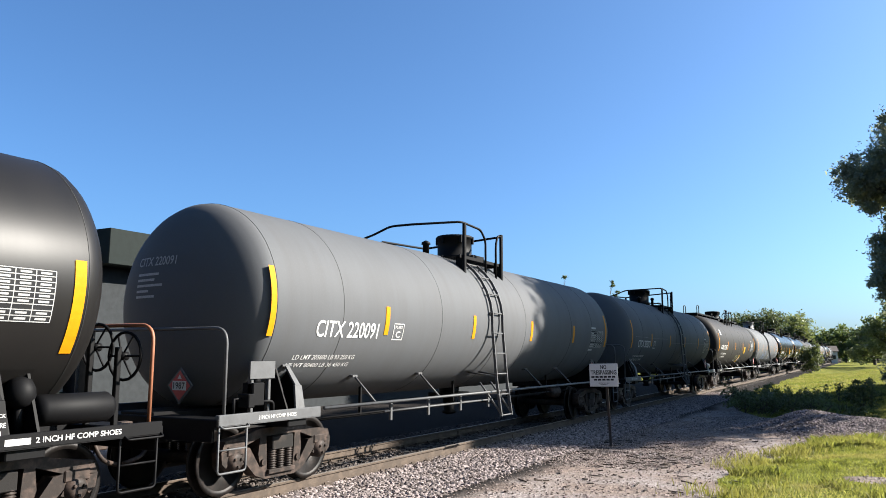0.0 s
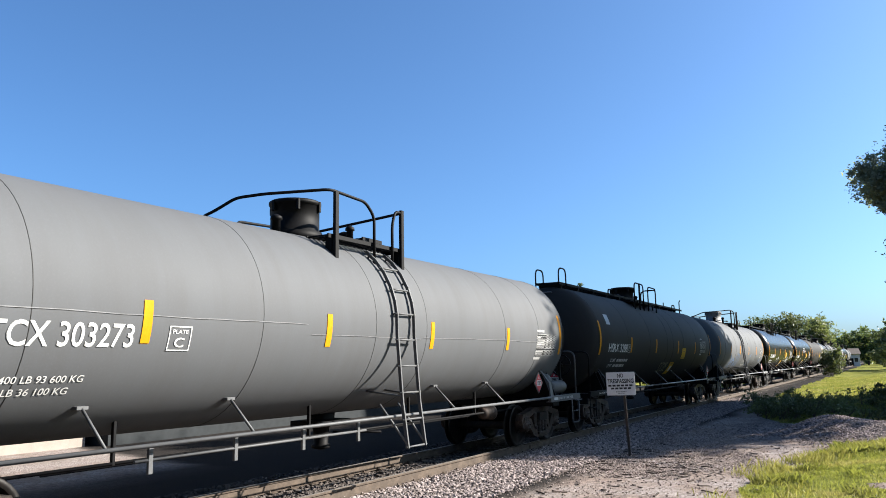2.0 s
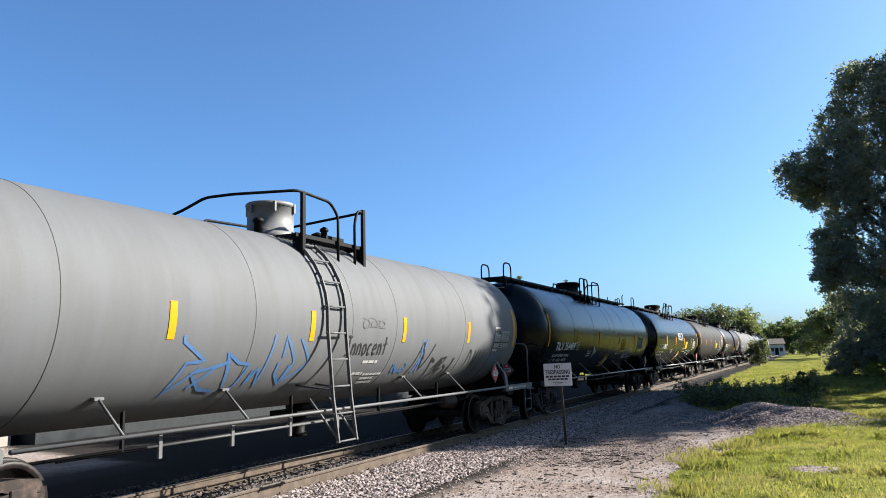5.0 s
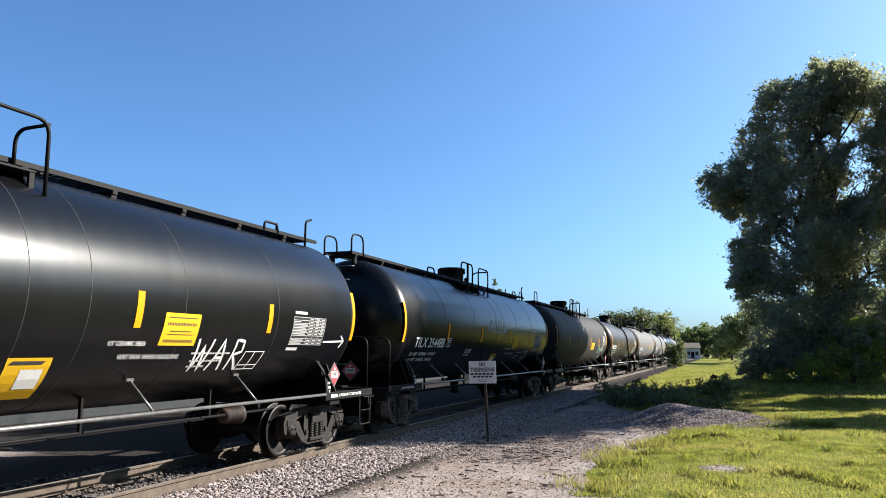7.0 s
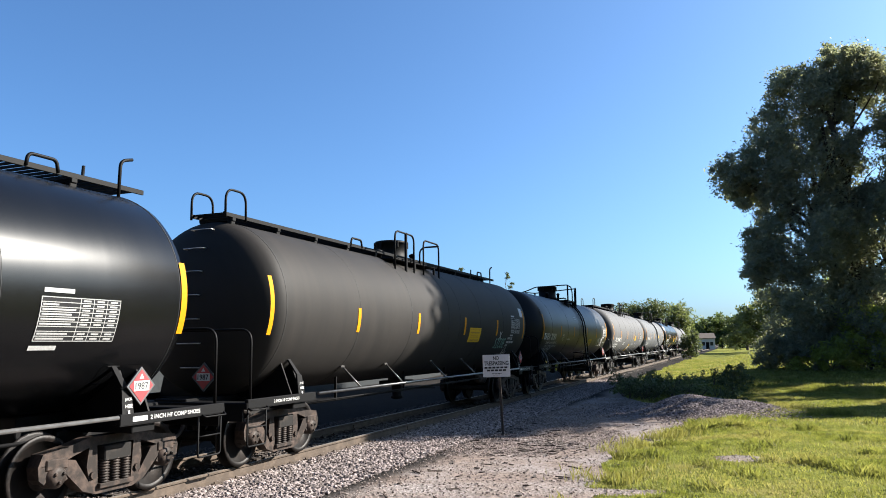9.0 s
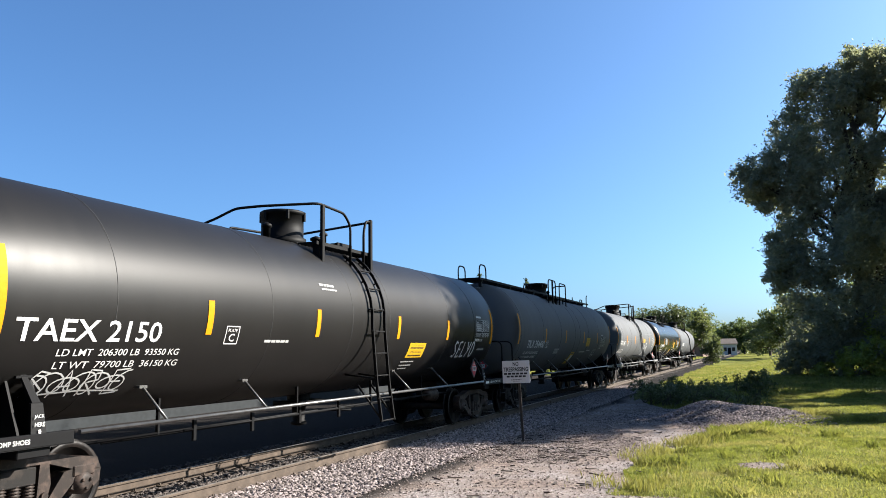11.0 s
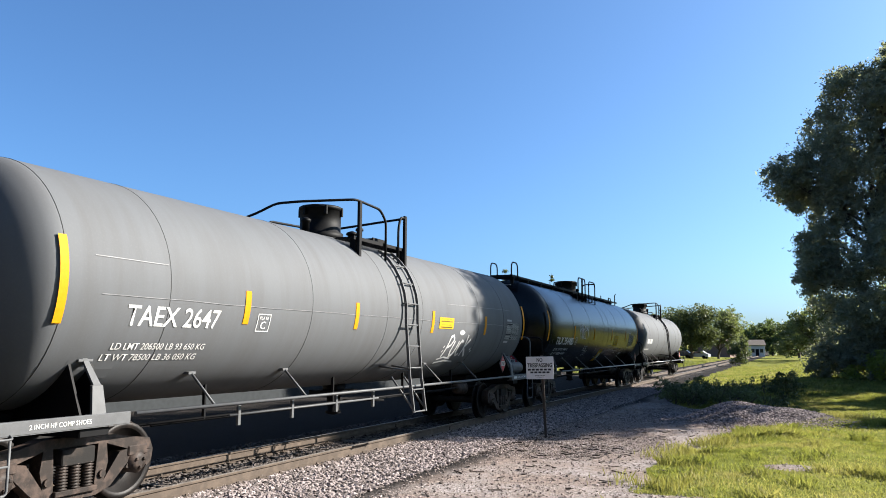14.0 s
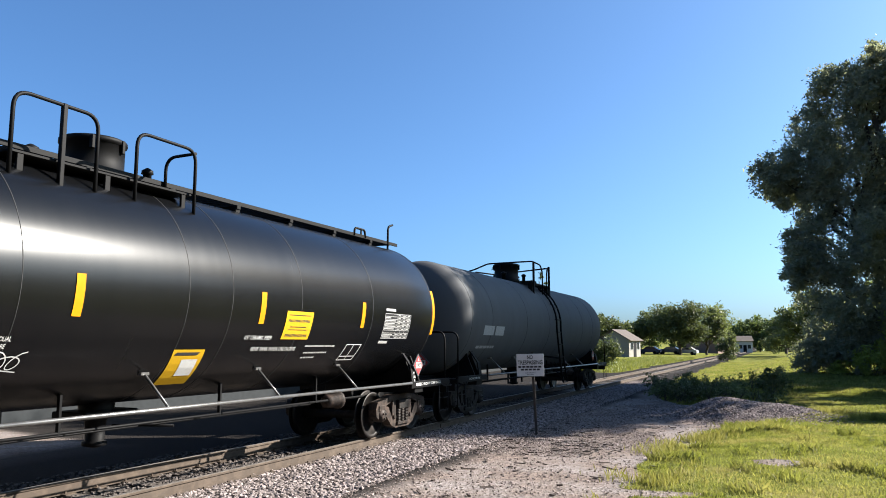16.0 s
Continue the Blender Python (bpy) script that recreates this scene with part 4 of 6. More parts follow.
def train():
    c = tank_car(0, "L", BLACK_S, STEEL_K, STEEL_K, CAST, "satin black tank car with a white test table near its tail", "", (), stripes=ST_L[:5])
    stripe(c, 7.52, 1.88, 2.82, 0.13)
    inspection_table(c, 6.1, 7.25, 2.18, 2.68)
    c = tank_car(1, "L", GRAY, STEEL_K, STEEL_G, CAST, "clean gray tank car with a side ladder and centre platform", ("CITX 220091", (-6.62, -5.0, 2.13)), stripes=(-7.7, -4.87, -1.61, 1.48, 4.5, 7.45), decal=-0.1, gear=-0.4, climb=-1.1, dome=0.9)
    plate_box(c, -4.55, -4.23, 2.12, 2.4)
    part("route_board", Build().box(1.36, 1.385, -8.0, -7.52, 1.55, 1.78).box(1.3, 1.36, -7.95, -7.9, 1.1, 1.7).box(1.3, 1.36, -7.62, -7.57, 1.1, 1.7).mesh("route_board", STEEL_G), c, "blank gray route card board")
    stencil(c, "LD LMT 205600 LB 93 250 KG", -6.93, -5.43, 1.8, 1.87, bold=0.006)
    stencil(c, "LT WT 80400 LB 36 450 KG", -7.0, -5.5, 1.69, 1.75, bold=0.006)
    inspection_table(c, 6.12, 7.27, 2.1, 2.58)
    c = tank_car(2, "L", GRAY, STEEL_K, STEEL_G, CAST, "gray tank car with dirt streaks and a side ladder", ("CTCX 303273", (-6.6, -4.83, 2.15)),
                 (("LD LMT 206400 LB 93 600 KG", -6.75, -5.28, 1.8, 1.87),), stripes=(-7.55, -4.78, -1.62, 1.3, 4.45, 7.45), decal=-0.1, gear=-0.1, climb=-0.15, dome=-0.1)
    stencil(c, "LT WT 79600 LB 36 100 KG", -6.8, -5.4, 1.68, 1.75, bold=0.006)
    plate_box(c, -4.37, -4.05, 2.12, 2.4)
    inspection_table(c, 6.1, 7.25, 2.1, 2.58)
    scrape(c, ((-7.0, -2.0, 2.52), (-1.9, 1.0, 2.36), (1.1, 7.3, 2.38)))
    part("black_mark", patch(Build(), 7.7, 7.8, 2.16, 2.8, 0.008).mesh("black_mark", STEEL_K), c)
    c = tank_car(3, "R", BROWN, STEEL_K, STEEL_K, CAST, "sun-faded charcoal tank car with a full running board", ("HSRX 3288", (-7.23, -5.4, 2.2)),
                 (("LD LMT", -6.8, -6.35, 1.92, 2.01), ("LT WT", -6.85, -6.5, 1.76, 1.85)), stripes=tuple(y + 0.13 for y in ST_R), decal=0.4)
    bars(c, [(-6.2, -5.1, 1.92, 2.0), (-6.35, -5.2, 1.76, 1.84)])
    plate_box(c, -5.36, -5.1, 2.2, 2.44)
    notice(c, 2.0, 2.6, 2.0, 2.4), slanted_notice(c, 0.75, 1.2, 1.42, 1.86, -0.1)
    spray(c, letters("SICOE"), -0.75, 1.55, 1.15, 0.3, 0.035, SPRAY_O, "pale olive spray-painted tag")
    part("bare_patch", patch(Build(), -7.3, -6.95, 3.0, 3.3, 0.008).mesh("bare_patch", STEEL_W), c)
    inspection_table(c, 5.3, 6.4, 2.25, 2.75)
    c = tank_car(4, "L", GRAY_L, STEEL_K, STEEL_G, CAST, "pale gray tank car streaked with rain marks and covered in graffiti", stripes=(-7.5, -4.53, -1.6, 1.42, 4.5, 7.45), decal=0.32, gear=-0.45, climb=-1.5, dome=-0.2, lid=STEEL_L)
    inspection_table(c, 5.8, 6.75, 2.1, 2.5)
    spray(c, letters("Innocent"), -0.85, 1.97, 1.4, 0.32, 0.036, SPRAY_K, "black spray-painted word")
    spray(c, letters("X"), 1.95, 1.6, 0.25, 0.65, 0.05, SPRAY_B, "blue spray-painted cross")
    spray(c, scrawl(11, 4, 5), 1.0, 1.6, 0.65, 0.2, 0.03, SPRAY_B, "blue spray-painted scribble")
    spray(c, [[(0, 0), (0.3, 1), (0.6, 0.2), (1, 0.95)], [(0.35, 1), (0.55, 0.5)]], 1.75, 1.5, 0.8, 0.7, 0.04, SPRAY_K, "black spray-painted strokes")
    spray(c, scrawl(4, 5, 6), 2.6, 1.4, 1.3, 0.5, 0.04, SPRAY_K, "black spray-painted scribble")
    spray(c, letters("DMV"), 4.4, 1.45, 1.0, 0.6, 0.04, SPRAY_K, "black spray-painted letters")
    spray(c, letters("DMV"), 5.8, 1.75, 0.5, 0.2, 0.025, SPRAY_B, "blue spray-painted letters")
    spray(c, loops(3, 0.3), -0.5, 2.42, 0.9, 0.22, 0.02, SPRAY_F, "faint gray chalk loops")
    spray(c, scrawl(21, 6, 6), -4.6, 1.5, 2.9, 0.8, 0.045, SPRAY_B, "blue spray-painted tag")
    bars(c, [(-0.15, 0.35, 1.82, 1.87), (-0.3, 0.05, 1.62, 1.67), (0.1, 0.75, 1.6, 1.64), (0.1, 0.55, 1.53, 1.57), (0.1, 0.6, 1.46, 1.5)])
    for i, mk, g in ((5, "TILX 354489", 1), (6, "TILX 354488", 2), (11, "TILX 354485", 3)):
        dy = 0.0
        df = -0.18 if g == 2 else 0.0
        lab = {1: "glossy black tank car with a chalked word near its tail", 2: "glossy black tank car with a long running board", 3: "glossy black tank car with a white sprayed tag"}[g]
        c = tank_car(i, "R", BLACK, STEEL_K, STEEL_K, CAST_K if g == 1 else CAST, lab, (mk, (-7.1 + df - (0.12 if g == 3 else 0), -5.03 + df, 2.0)),
                     tuple((body, y0 + df, y1 + df, z, z + 0.08) for body, y0, y1, z in (("LD  LMT  197900LB   89766KG" if g == 2 else "LD  LMT  197700LB   89675KG", -7.17, -5.42, 1.8), ("LT   WT    88100LB   39961KG" if g == 2 else "LT   WT    88300LB   40052KG", -7.1, -5.48, 1.66))), stripes=tuple(y + (0.12 if g == 1 and y < 7 else 0) - (0.2 if g == 3 and y < -7 else 0) for y in ST_R), decal=0.33)
        plate_box(c, -4.85 + df, -4.53 + df, 2.02, 2.26)
        notice(c, 1.88 + dy, 2.62 + dy, 1.98, 2.42), slanted_notice(c, -0.21, 0.28, 1.36, 1.83, -0.1)
        inspection_table(c, 5.12 + dy, 6.24 + dy, 2.02, 2.5)
        stencil(c, "VENT TANK WHEN UNLOADING", 1.25 + dy, 2.4 + dy, 1.8, 1.86, bold=0.004)
        stencil(c, "0.5\" CERAMIC FIBER", 1.0 + dy, 1.65 + dy, 1.97, 2.03, bold=0.004)
        bars(c, [(2.65 + dy, 3.6 + dy, 1.86, 1.885), (2.7 + dy, 3.4 + dy, 1.75, 1.775), (2.7 + dy, 3.1 + dy, 1.67, 1.695), ])
        for body, y1, z in (("REMOVE ALL RESIDUAL", -2.66, 1.925), ("COMMODITY BEFORE", -2.7, 1.85), ("CLOSING TANK CAR", -2.74, 1.775)):
            stencil(c, body, -3.2, y1, z, z + 0.05, bold=0.004)
        stencil_frame(c, 3.9, 4.47)
        if g == 1:
            spray(c, letters("WAR"), 2.72, 1.62, 1.3, 0.46, 0.045, SPRAY_W, "white chalked letters")
            spray(c, [[(0, 0.5), (1, 0.6)], [(0.8, 1), (1, 0.6), (0.85, 0.1)]], 6.3, 1.95, 0.8, 0.25, 0.035, SPRAY_W, "white sprayed arrow")
            spray(c, scrawl(3, 2, 8), -2.5, 1.75, 0.5, 0.4, 0.02, SPRAY_W, "faint white tag")
        elif g == 2:
            spray(c, letters("MRSKIN"), -1.1, 2.5, 1.9, 0.42, 0.035, SPRAY_W, "white sprayed letters")
        else:
            spray(c, scrawl(9, 5, 7), -4.3, 2.2, 1.35, 0.55, 0.032, SPRAY_W, "white sprayed tag")
            spray(c, loops(3, 0.4), -2.95, 1.58, 0.55, 0.26, 0.012, SPRAY_W, "small white tag")
    c = tank_car(7, "R", BROWN, STEEL_K, STEEL_K, CAST, "charcoal tank car with a bare metal patch and green tag", "", stripes=tuple(y - 0.3 for y in ST_R), decal=0.41)
    inspection_table(c, 5.42, 6.48, 2.29, 2.77), notice(c, 1.3, 2.3, 2.0, 2.4)
    stencil(c, "INTERIOR LINED", 5.2, 5.75, 2.08, 2.15, bold=0.006)
    bars(c, [(5.2, 6.0, 1.96, 2.03), (5.2, 5.45, 1.86, 1.92)])
    spray(c, letters("SICOE"), 3.95, 1.82, 1.15, 0.28, 0.04, SPRAY_G, "green spray-painted tag")
    spray(c, letters("X"), 4.25, 2.1, 0.25, 0.22, 0.035, SPRAY_W, "white sprayed cross")
    spray(c, scrawl(14, 4, 8), 5.2, 1.5, 0.6, 0.35, 0.015, SPRAY_W, "faint scratched tag")
    part("bare_patch", patch(Build(), 6.55, 6.9, 2.85, 3.15, 0.008).mesh("bare_patch", STEEL_W), c)
    c = tank_car(8, "L", BLACK_S, STEEL_K, STEEL_K, CAST, "satin black tank car with large white lettering and a side ladder", ("TAEX 2150", (-7.7, -5.62, 2.09)),
                 (("LD LMT  206300 LB  93550 KG", -7.1, -5.2, 1.93, 2.01), ("LT WT  79700 LB  36150 KG", -7.08, -5.15, 1.79, 1.87)), stripes=(-7.6, -4.43, -1.63, 1.55, 4.28, 7.52), decal=0.3)
    plate_box(c, -4.36, -4.06, 2.07, 2.33), notice(c, 1.94, 2.8, 1.8, 2.12), inspection_table(c, 5.95, 7.0, 2.3, 2.75)
    spray(c, loops(6, 0.2) + letters("SARE"), -7.3, 1.47, 1.5, 0.3, 0.018, SPRAY_W, "white scrawled tag")
    spray(c, letters("SELYO"), 4.6, 1.78, 1.5, 0.38, 0.045, SPRAY_W, "white spray-painted letters")
    stencil(c, "TAEX 2150", 5.95, 6.5, 2.18, 2.25, bold=0.006)
    bars(c, [(-3.4, -2.75, 2.1, 2.14), (-1.8, -1.3, 3.1, 3.14), (-1.75, -1.25, 3.03, 3.06), (1.85, 2.55, 1.7, 1.725), (1.9, 2.5, 1.62, 1.645), (1.95, 2.4, 1.55, 1.575), (6.3, 6.8, 1.95, 1.99)])
    c = tank_car(9, "R", GRAY_B, STEEL_K, STEEL_K, CAST_K, "stone gray tank car with a full-length black running board", ("TILX 354480", (-7.11, -5.05, 2.0)),
                 (("LD LMT 197600LB 89630KG", -7.22, -5.5, 1.8, 1.88), ("LT WT 88400LB 40098KG", -7.3, -5.6, 1.66, 1.74)), stripes=tuple(y + (0.1 if -7 < y < 3 else 0) - (0.1 if y < -7 else 0) for y in ST_R), decal=0.34)
    plate_box(c, -4.8, -4.5, 2.0, 2.25), notice(c, 1.95, 2.65, 2.06, 2.42), slanted_notice(c, -0.21, 0.28, 1.36, 1.83, -0.1)
    inspection_table(c, 5.1, 6.15, 2.05, 2.5)
    stencil_frame(c, 3.87, 4.42)
    bars(c, [(-3.3, -2.6, 1.93, 1.97), (-3.3, -2.7, 1.86, 1.9), (-3.3, -2.65, 1.79, 1.83), (1.1, 2.2, 1.8, 1.85), (2.5, 3.2, 1.86, 1.9)])
    c = tank_car(10, "L", GRAY_L, STEEL_K, STEEL_G, CAST, "pale gray tank car with a sprayed tag and side ladder", ("TAEX 2647", (-6.9, -5.3, 2.12)), stripes=(-7.65, -4.6, -1.57, 1.63, 4.76, 7.8), decal=0.16)
    notice(c, 1.8, 2.58, 2.3, 2.55), inspection_table(c, 6.18, 7.2, 2.12, 2.55), plate_box(c, -4.5, -4.2, 2.1, 2.36)
    tag = [[(0.02, 0), (0.08, 0.95)], [(0.05, 0.9), (0.17, 1.0), (0.24, 0.8), (0.18, 0.55), (0.07, 0.45)], [(0.3, 0.75), (0.27, 0.3), (0.33, 0.05), (0.42, 0.1), (0.48, 0.75)],
           [(0.68, 0.7), (0.6, 0.78), (0.53, 0.6), (0.53, 0.25), (0.6, 0.08), (0.69, 0.15)], [(0.77, 0.05), (0.82, 1.05)], [(0.97, 0.85), (0.79, 0.45), (1.0, 0.02)], [(0.4, 1.15), (0.5, 1.22), (0.6, 1.15), (0.5, 1.08), (0.4, 1.15)], [(-0.08, 0.5), (-0.06, 0.45)], [(-0.07, 0.3), (-0.05, 0.25)], [(1.1, 0.4), (1.12, 0.35)], [(1.16, 0.3), (1.18, 0.25)]]
    spray(c, tag, 2.5, 1.66, 1.35, 0.5, 0.06, SPRAY_W, "white spray-painted tag")
    scrape(c, ((-7.3, 7.3, 2.47), (-7.4, -6.3, 2.9), (2.2, 6.5, 2.86)))
    spray(c, [[(0, 0.2), (0.5, 0.5), (1, 0.3)], [(0, 0.7), (0.3, 1), (0.7, 0.8)]], 2.4, 1.5, 1.0, 0.16, 0.035, SPRAY_W, "white spray-painted strokes")
    stencil(c, "LD LMT 206500 LB 93 650 KG", -6.97, -5.42, 1.84, 1.92, bold=0.006)
    stencil(c, "LT WT 78500 LB 36 050 KG", -7.05, -5.5, 1.71, 1.79, bold=0.006)
    c = tank_car(12, "L", GRAY, STEEL_K, STEEL_K, CAST_K, "gray tank car that ends the train, streaked with dirt", stripes=())
    bars(c, [(-6.7, -5.1, 2.15, 2.4), (-6.9, -5.5, 1.8, 1.87)])


train()

# ---------------------------------------------------------------- ground


def smooth(a, b, x):
    t = np.clip((x - a) / (b - a), 0, 1)
    return t * t * (3 - 2 * t)


LATTICE = np.random.default_rng(77).uniform(-1, 1, (128, 128))


def wob(x, y, f, seed=0.0):
    """Smooth random unevenness, -1 to 1, with about f / 3 lumps to the metre."""
    u, v = np.asarray(x, float) * f / 3 + 17.3 * seed, np.asarray(y, float) * f / 3 + 9.1 * seed
    u, v = 0.8 * u + 0.6 * v, 0.8 * v - 0.6 * u
    i, j = np.floor(u).astype(int), np.floor(v).astype(int)
    s, t = u - i, v - j
    s, t = s * s * (3 - 2 * s), t * t * (3 - 2 * t)
    g = lambda a, b: LATTICE[a % 128, b % 128]
    return (g(i, j) * (1 - s) + g(i + 1, j) * s) * (1 - t) + (g(i, j + 1) * (1 - s) + g(i + 1, j + 1) * s) * t


def height(x, y):
    """The lie of the land."""
    x, y = np.asarray(x, float), np.asarray(y, float)
    h = 0.02 * wob(x, y, 0.9) + 0.012 * wob(x, y, 2.7, 2)
    bed = np.exp(-((x - TRACK_X) / 2.3) ** 4)
    h = h * (1 - bed) + bed * -0.035
    heap = 0.42 * np.exp(-(((x + 1.65) / 0.95) ** 2 + ((y - 23.6) / 1.3) ** 2)) + 0.26 * np.exp(-(((x + 0.1) / 1.15) ** 2 + ((y - 23.8) / 0.9) ** 2))
    h = h + heap * (1 + 0.12 * wob(x, y, 4.0))
    h = h + 0.55 * smooth(26, 52, y) * smooth(-4, 2, x) * (1 - smooth(90, 140, y))
    h = h + 0.10 * smooth(-2.3, 0.5, x) * smooth(8, 12, y)
    h = h + 0.3 * smooth(-12, -20, x) * smooth(40, 60, y)
    return h + 14 * smooth(250, 900, np.hypot(x, y)) * (0.4 + 0.3 * wob(x, y, 0.012))


EDGE_Y = [0, 8, 10.5, 13, 15.2, 18, 21, 23.5, 24.6, 26, 27.5, 32, 45, 120, 600]
EDGE_X = [-0.8, -1.4, -1.9, -2.1, -2.15, -1.5, -0.6, 0.9, 1.6, 0.2, -3.2, -4.6, -5.6, -5.9, -5.9]


def grassy(x, y):
    """1 on turf, 0 on gravel and dirt."""
    x, y = np.asarray(x, float), np.asarray(y, float)
    e = np.interp(y, EDGE_Y, EDGE_X) + 0.28 * wob(x, y, 1.7, 1) + 0.12 * wob(x, y, 5.0, 3)
    g = smooth(-0.3, 0.3, x - e)
    g = g * (1 - 0.9 * np.exp(-(((x + 0.1) / 0.55) ** 2 + ((y - 14.1) / 0.5) ** 2)))
    g = g * (1 - 0.85 * np.exp(-(((x + 1.6) / 0.8) ** 2 + ((y - 10.9) / 0.35) ** 2)))
    left = smooth(-14.6, -15.6, x + 0.3 * wob(x, y, 0.8) - 4.0 * smooth(40, 60, y)) * smooth(52, 62, y + 3 * wob(x, y, 0.3))
    return np.maximum(g, left)


def axis(parts):
    return np.unique(np.concatenate([np.linspace(a, b, n) for a, b, n in parts]).round(4))


def ground():
    xs = axis([(-2000, -200, 12), (-200, -40, 17), (-40, -12, 29), (-12, 6, 121), (6, 14, 17), (14, 60, 24), (60, 300, 13), (300, 2000, 10)])
    ys = axis([(-2000, -200, 10), (-200, -20, 10), (-20, 6, 14), (6, 32, 174), (32, 60, 57), (60, 160, 51), (160, 400, 25), (400, 2500, 16)])
    gx, gy = np.meshgrid(xs, ys)
    v = np.stack([gx.ravel(), gy.ravel(), height(gx, gy).ravel()], 1)
    nx, ny = len(xs), len(ys)
    i = (np.arange(ny - 1)[:, None] * nx + np.arange(nx - 1)[None]).ravel()
    fcs = np.stack([i, i + 1, i + nx + 1, i + nx], 1)
    n = Nodes("gravel, dirt and turf")
    g = n.add("ShaderNodeAttribute")
    g.attribute_name = "turf"
    f1, f2, f3 = n.noise(7, 6, 0.6), n.noise(45, 4, 0.6), n.noise(0.7, 4)
    vor = n.add("ShaderNodeTexVoronoi", Vector=n.pos, Scale=26.0)
    peb = n.ramp(vor.outputs["Color"], 0.0, 1.0, (0.11, 0.094, 0.088), (0.34, 0.305, 0.29))
    dirt = n.mix(n.ramp(f1, 0.4, 0.65, (0, 0, 0), (1, 1, 1)), (0.11, 0.083, 0.068), (0.225, 0.172, 0.142))
    grav = n.mix(n.ramp(f3, 0.42, 0.6, (0.2, 0.2, 0.2), (0.8, 0.8, 0.8)), dirt, peb)
    turf = n.mix(n.ramp(f2, 0.35, 0.7, (0, 0, 0), (1, 1, 1)), (0.06, 0.075, 0.014), (0.18, 0.18, 0.035))
    turf = n.mix(n.ramp(f3, 0.5, 0.7, (0, 0, 0), (0.6, 0.6, 0.6)), turf, (0.23, 0.185, 0.065))
    fac = n.ramp(n.math("ADD", g.outputs["Fac"], n.math("MULTIPLY", n.math("SUBTRACT", f1, 0.5), 0.9)), 0.42, 0.58, (0, 0, 0), (1, 1, 1))
    # dark soil, with the train's shade and the gaps between stones put into colour
    bed_shade = n.add("ShaderNodeAttribute")
    bed_shade.attribute_name = "ballast"
    grav = n.mix(bed_shade.outputs["Fac"], grav, n.mix(f2, (0.012, 0.011, 0.0105), (0.036, 0.032, 0.03)))
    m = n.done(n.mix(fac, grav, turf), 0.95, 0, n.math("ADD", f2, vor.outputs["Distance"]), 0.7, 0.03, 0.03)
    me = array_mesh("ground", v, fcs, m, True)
    a = me.attributes.new("turf", "FLOAT", "POINT")
    a.data.foreach_set("value", grassy(gx, gy).ravel().astype(np.float32))
    # mask of that painted shade, from the shoulder to behind the train
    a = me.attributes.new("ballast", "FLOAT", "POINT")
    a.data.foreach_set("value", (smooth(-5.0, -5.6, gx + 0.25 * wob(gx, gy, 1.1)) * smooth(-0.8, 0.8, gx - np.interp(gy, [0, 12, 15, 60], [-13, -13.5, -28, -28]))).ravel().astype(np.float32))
    tagged(new("ground", me), "pale gravel lot beside the track, turning to mown grass", "ground", kind="structure")


ground()

# ---------------------------------------------------------------- loose stones and turf
ICO_V = np.array([(0, 0, 1), (0.9, 0, 0.3), (0.28, 0.86, 0.25), (-0.73, 0.53, 0.35), (-0.73, -0.53, 0.3), (0.28, -0.86, 0.35), (0.1, 0.1, -0.6)])
ICO_F = np.array([(0, 1, 2), (0, 2, 3), (0, 3, 4), (0, 4, 5), (0, 5, 1), (6, 2, 1), (6, 3, 2), (6, 4, 3), (6, 5, 4), (6, 1, 5)])


def stones(name, x, y, size, mat, label, rng, lift=0.3):
    n = len(x)
    z = height(x, y)
    ang = rng.random(n) * 6.283
    sc = size[:, None] * rng.uniform(0.6, 1.25, (n, 3)) * np.array([1, 1, 0.75])
    base = ICO_V[None] * (1 + rng.uniform(-0.28, 0.28, (n, 7, 3)))
    p = base * sc[:, None]
    tilt = rng.uniform(-0.7, 0.7, n)
    c, s = np.cos(tilt)[:, None], np.sin(tilt)[:, None]
    px, pz = p[..., 0] * c - p[..., 2] * s, p[..., 0] * s + p[..., 2] * c
    c, s = np.cos(ang)[:, None], np.sin(ang)[:, None]
    q = np.stack([px * c - p[..., 1] * s + x[:, None], px * s + p[..., 1] * c + y[:, None], pz + (z + size * lift)[:, None]], -1)
    f = (ICO_F[None] + (np.arange(n) * 7)[:, None, None]).reshape(-1, 3)
    return tagged(new(name, array_mesh(name, q.reshape(-1, 3), f, mat)), label, "gravel", kind="stuff")


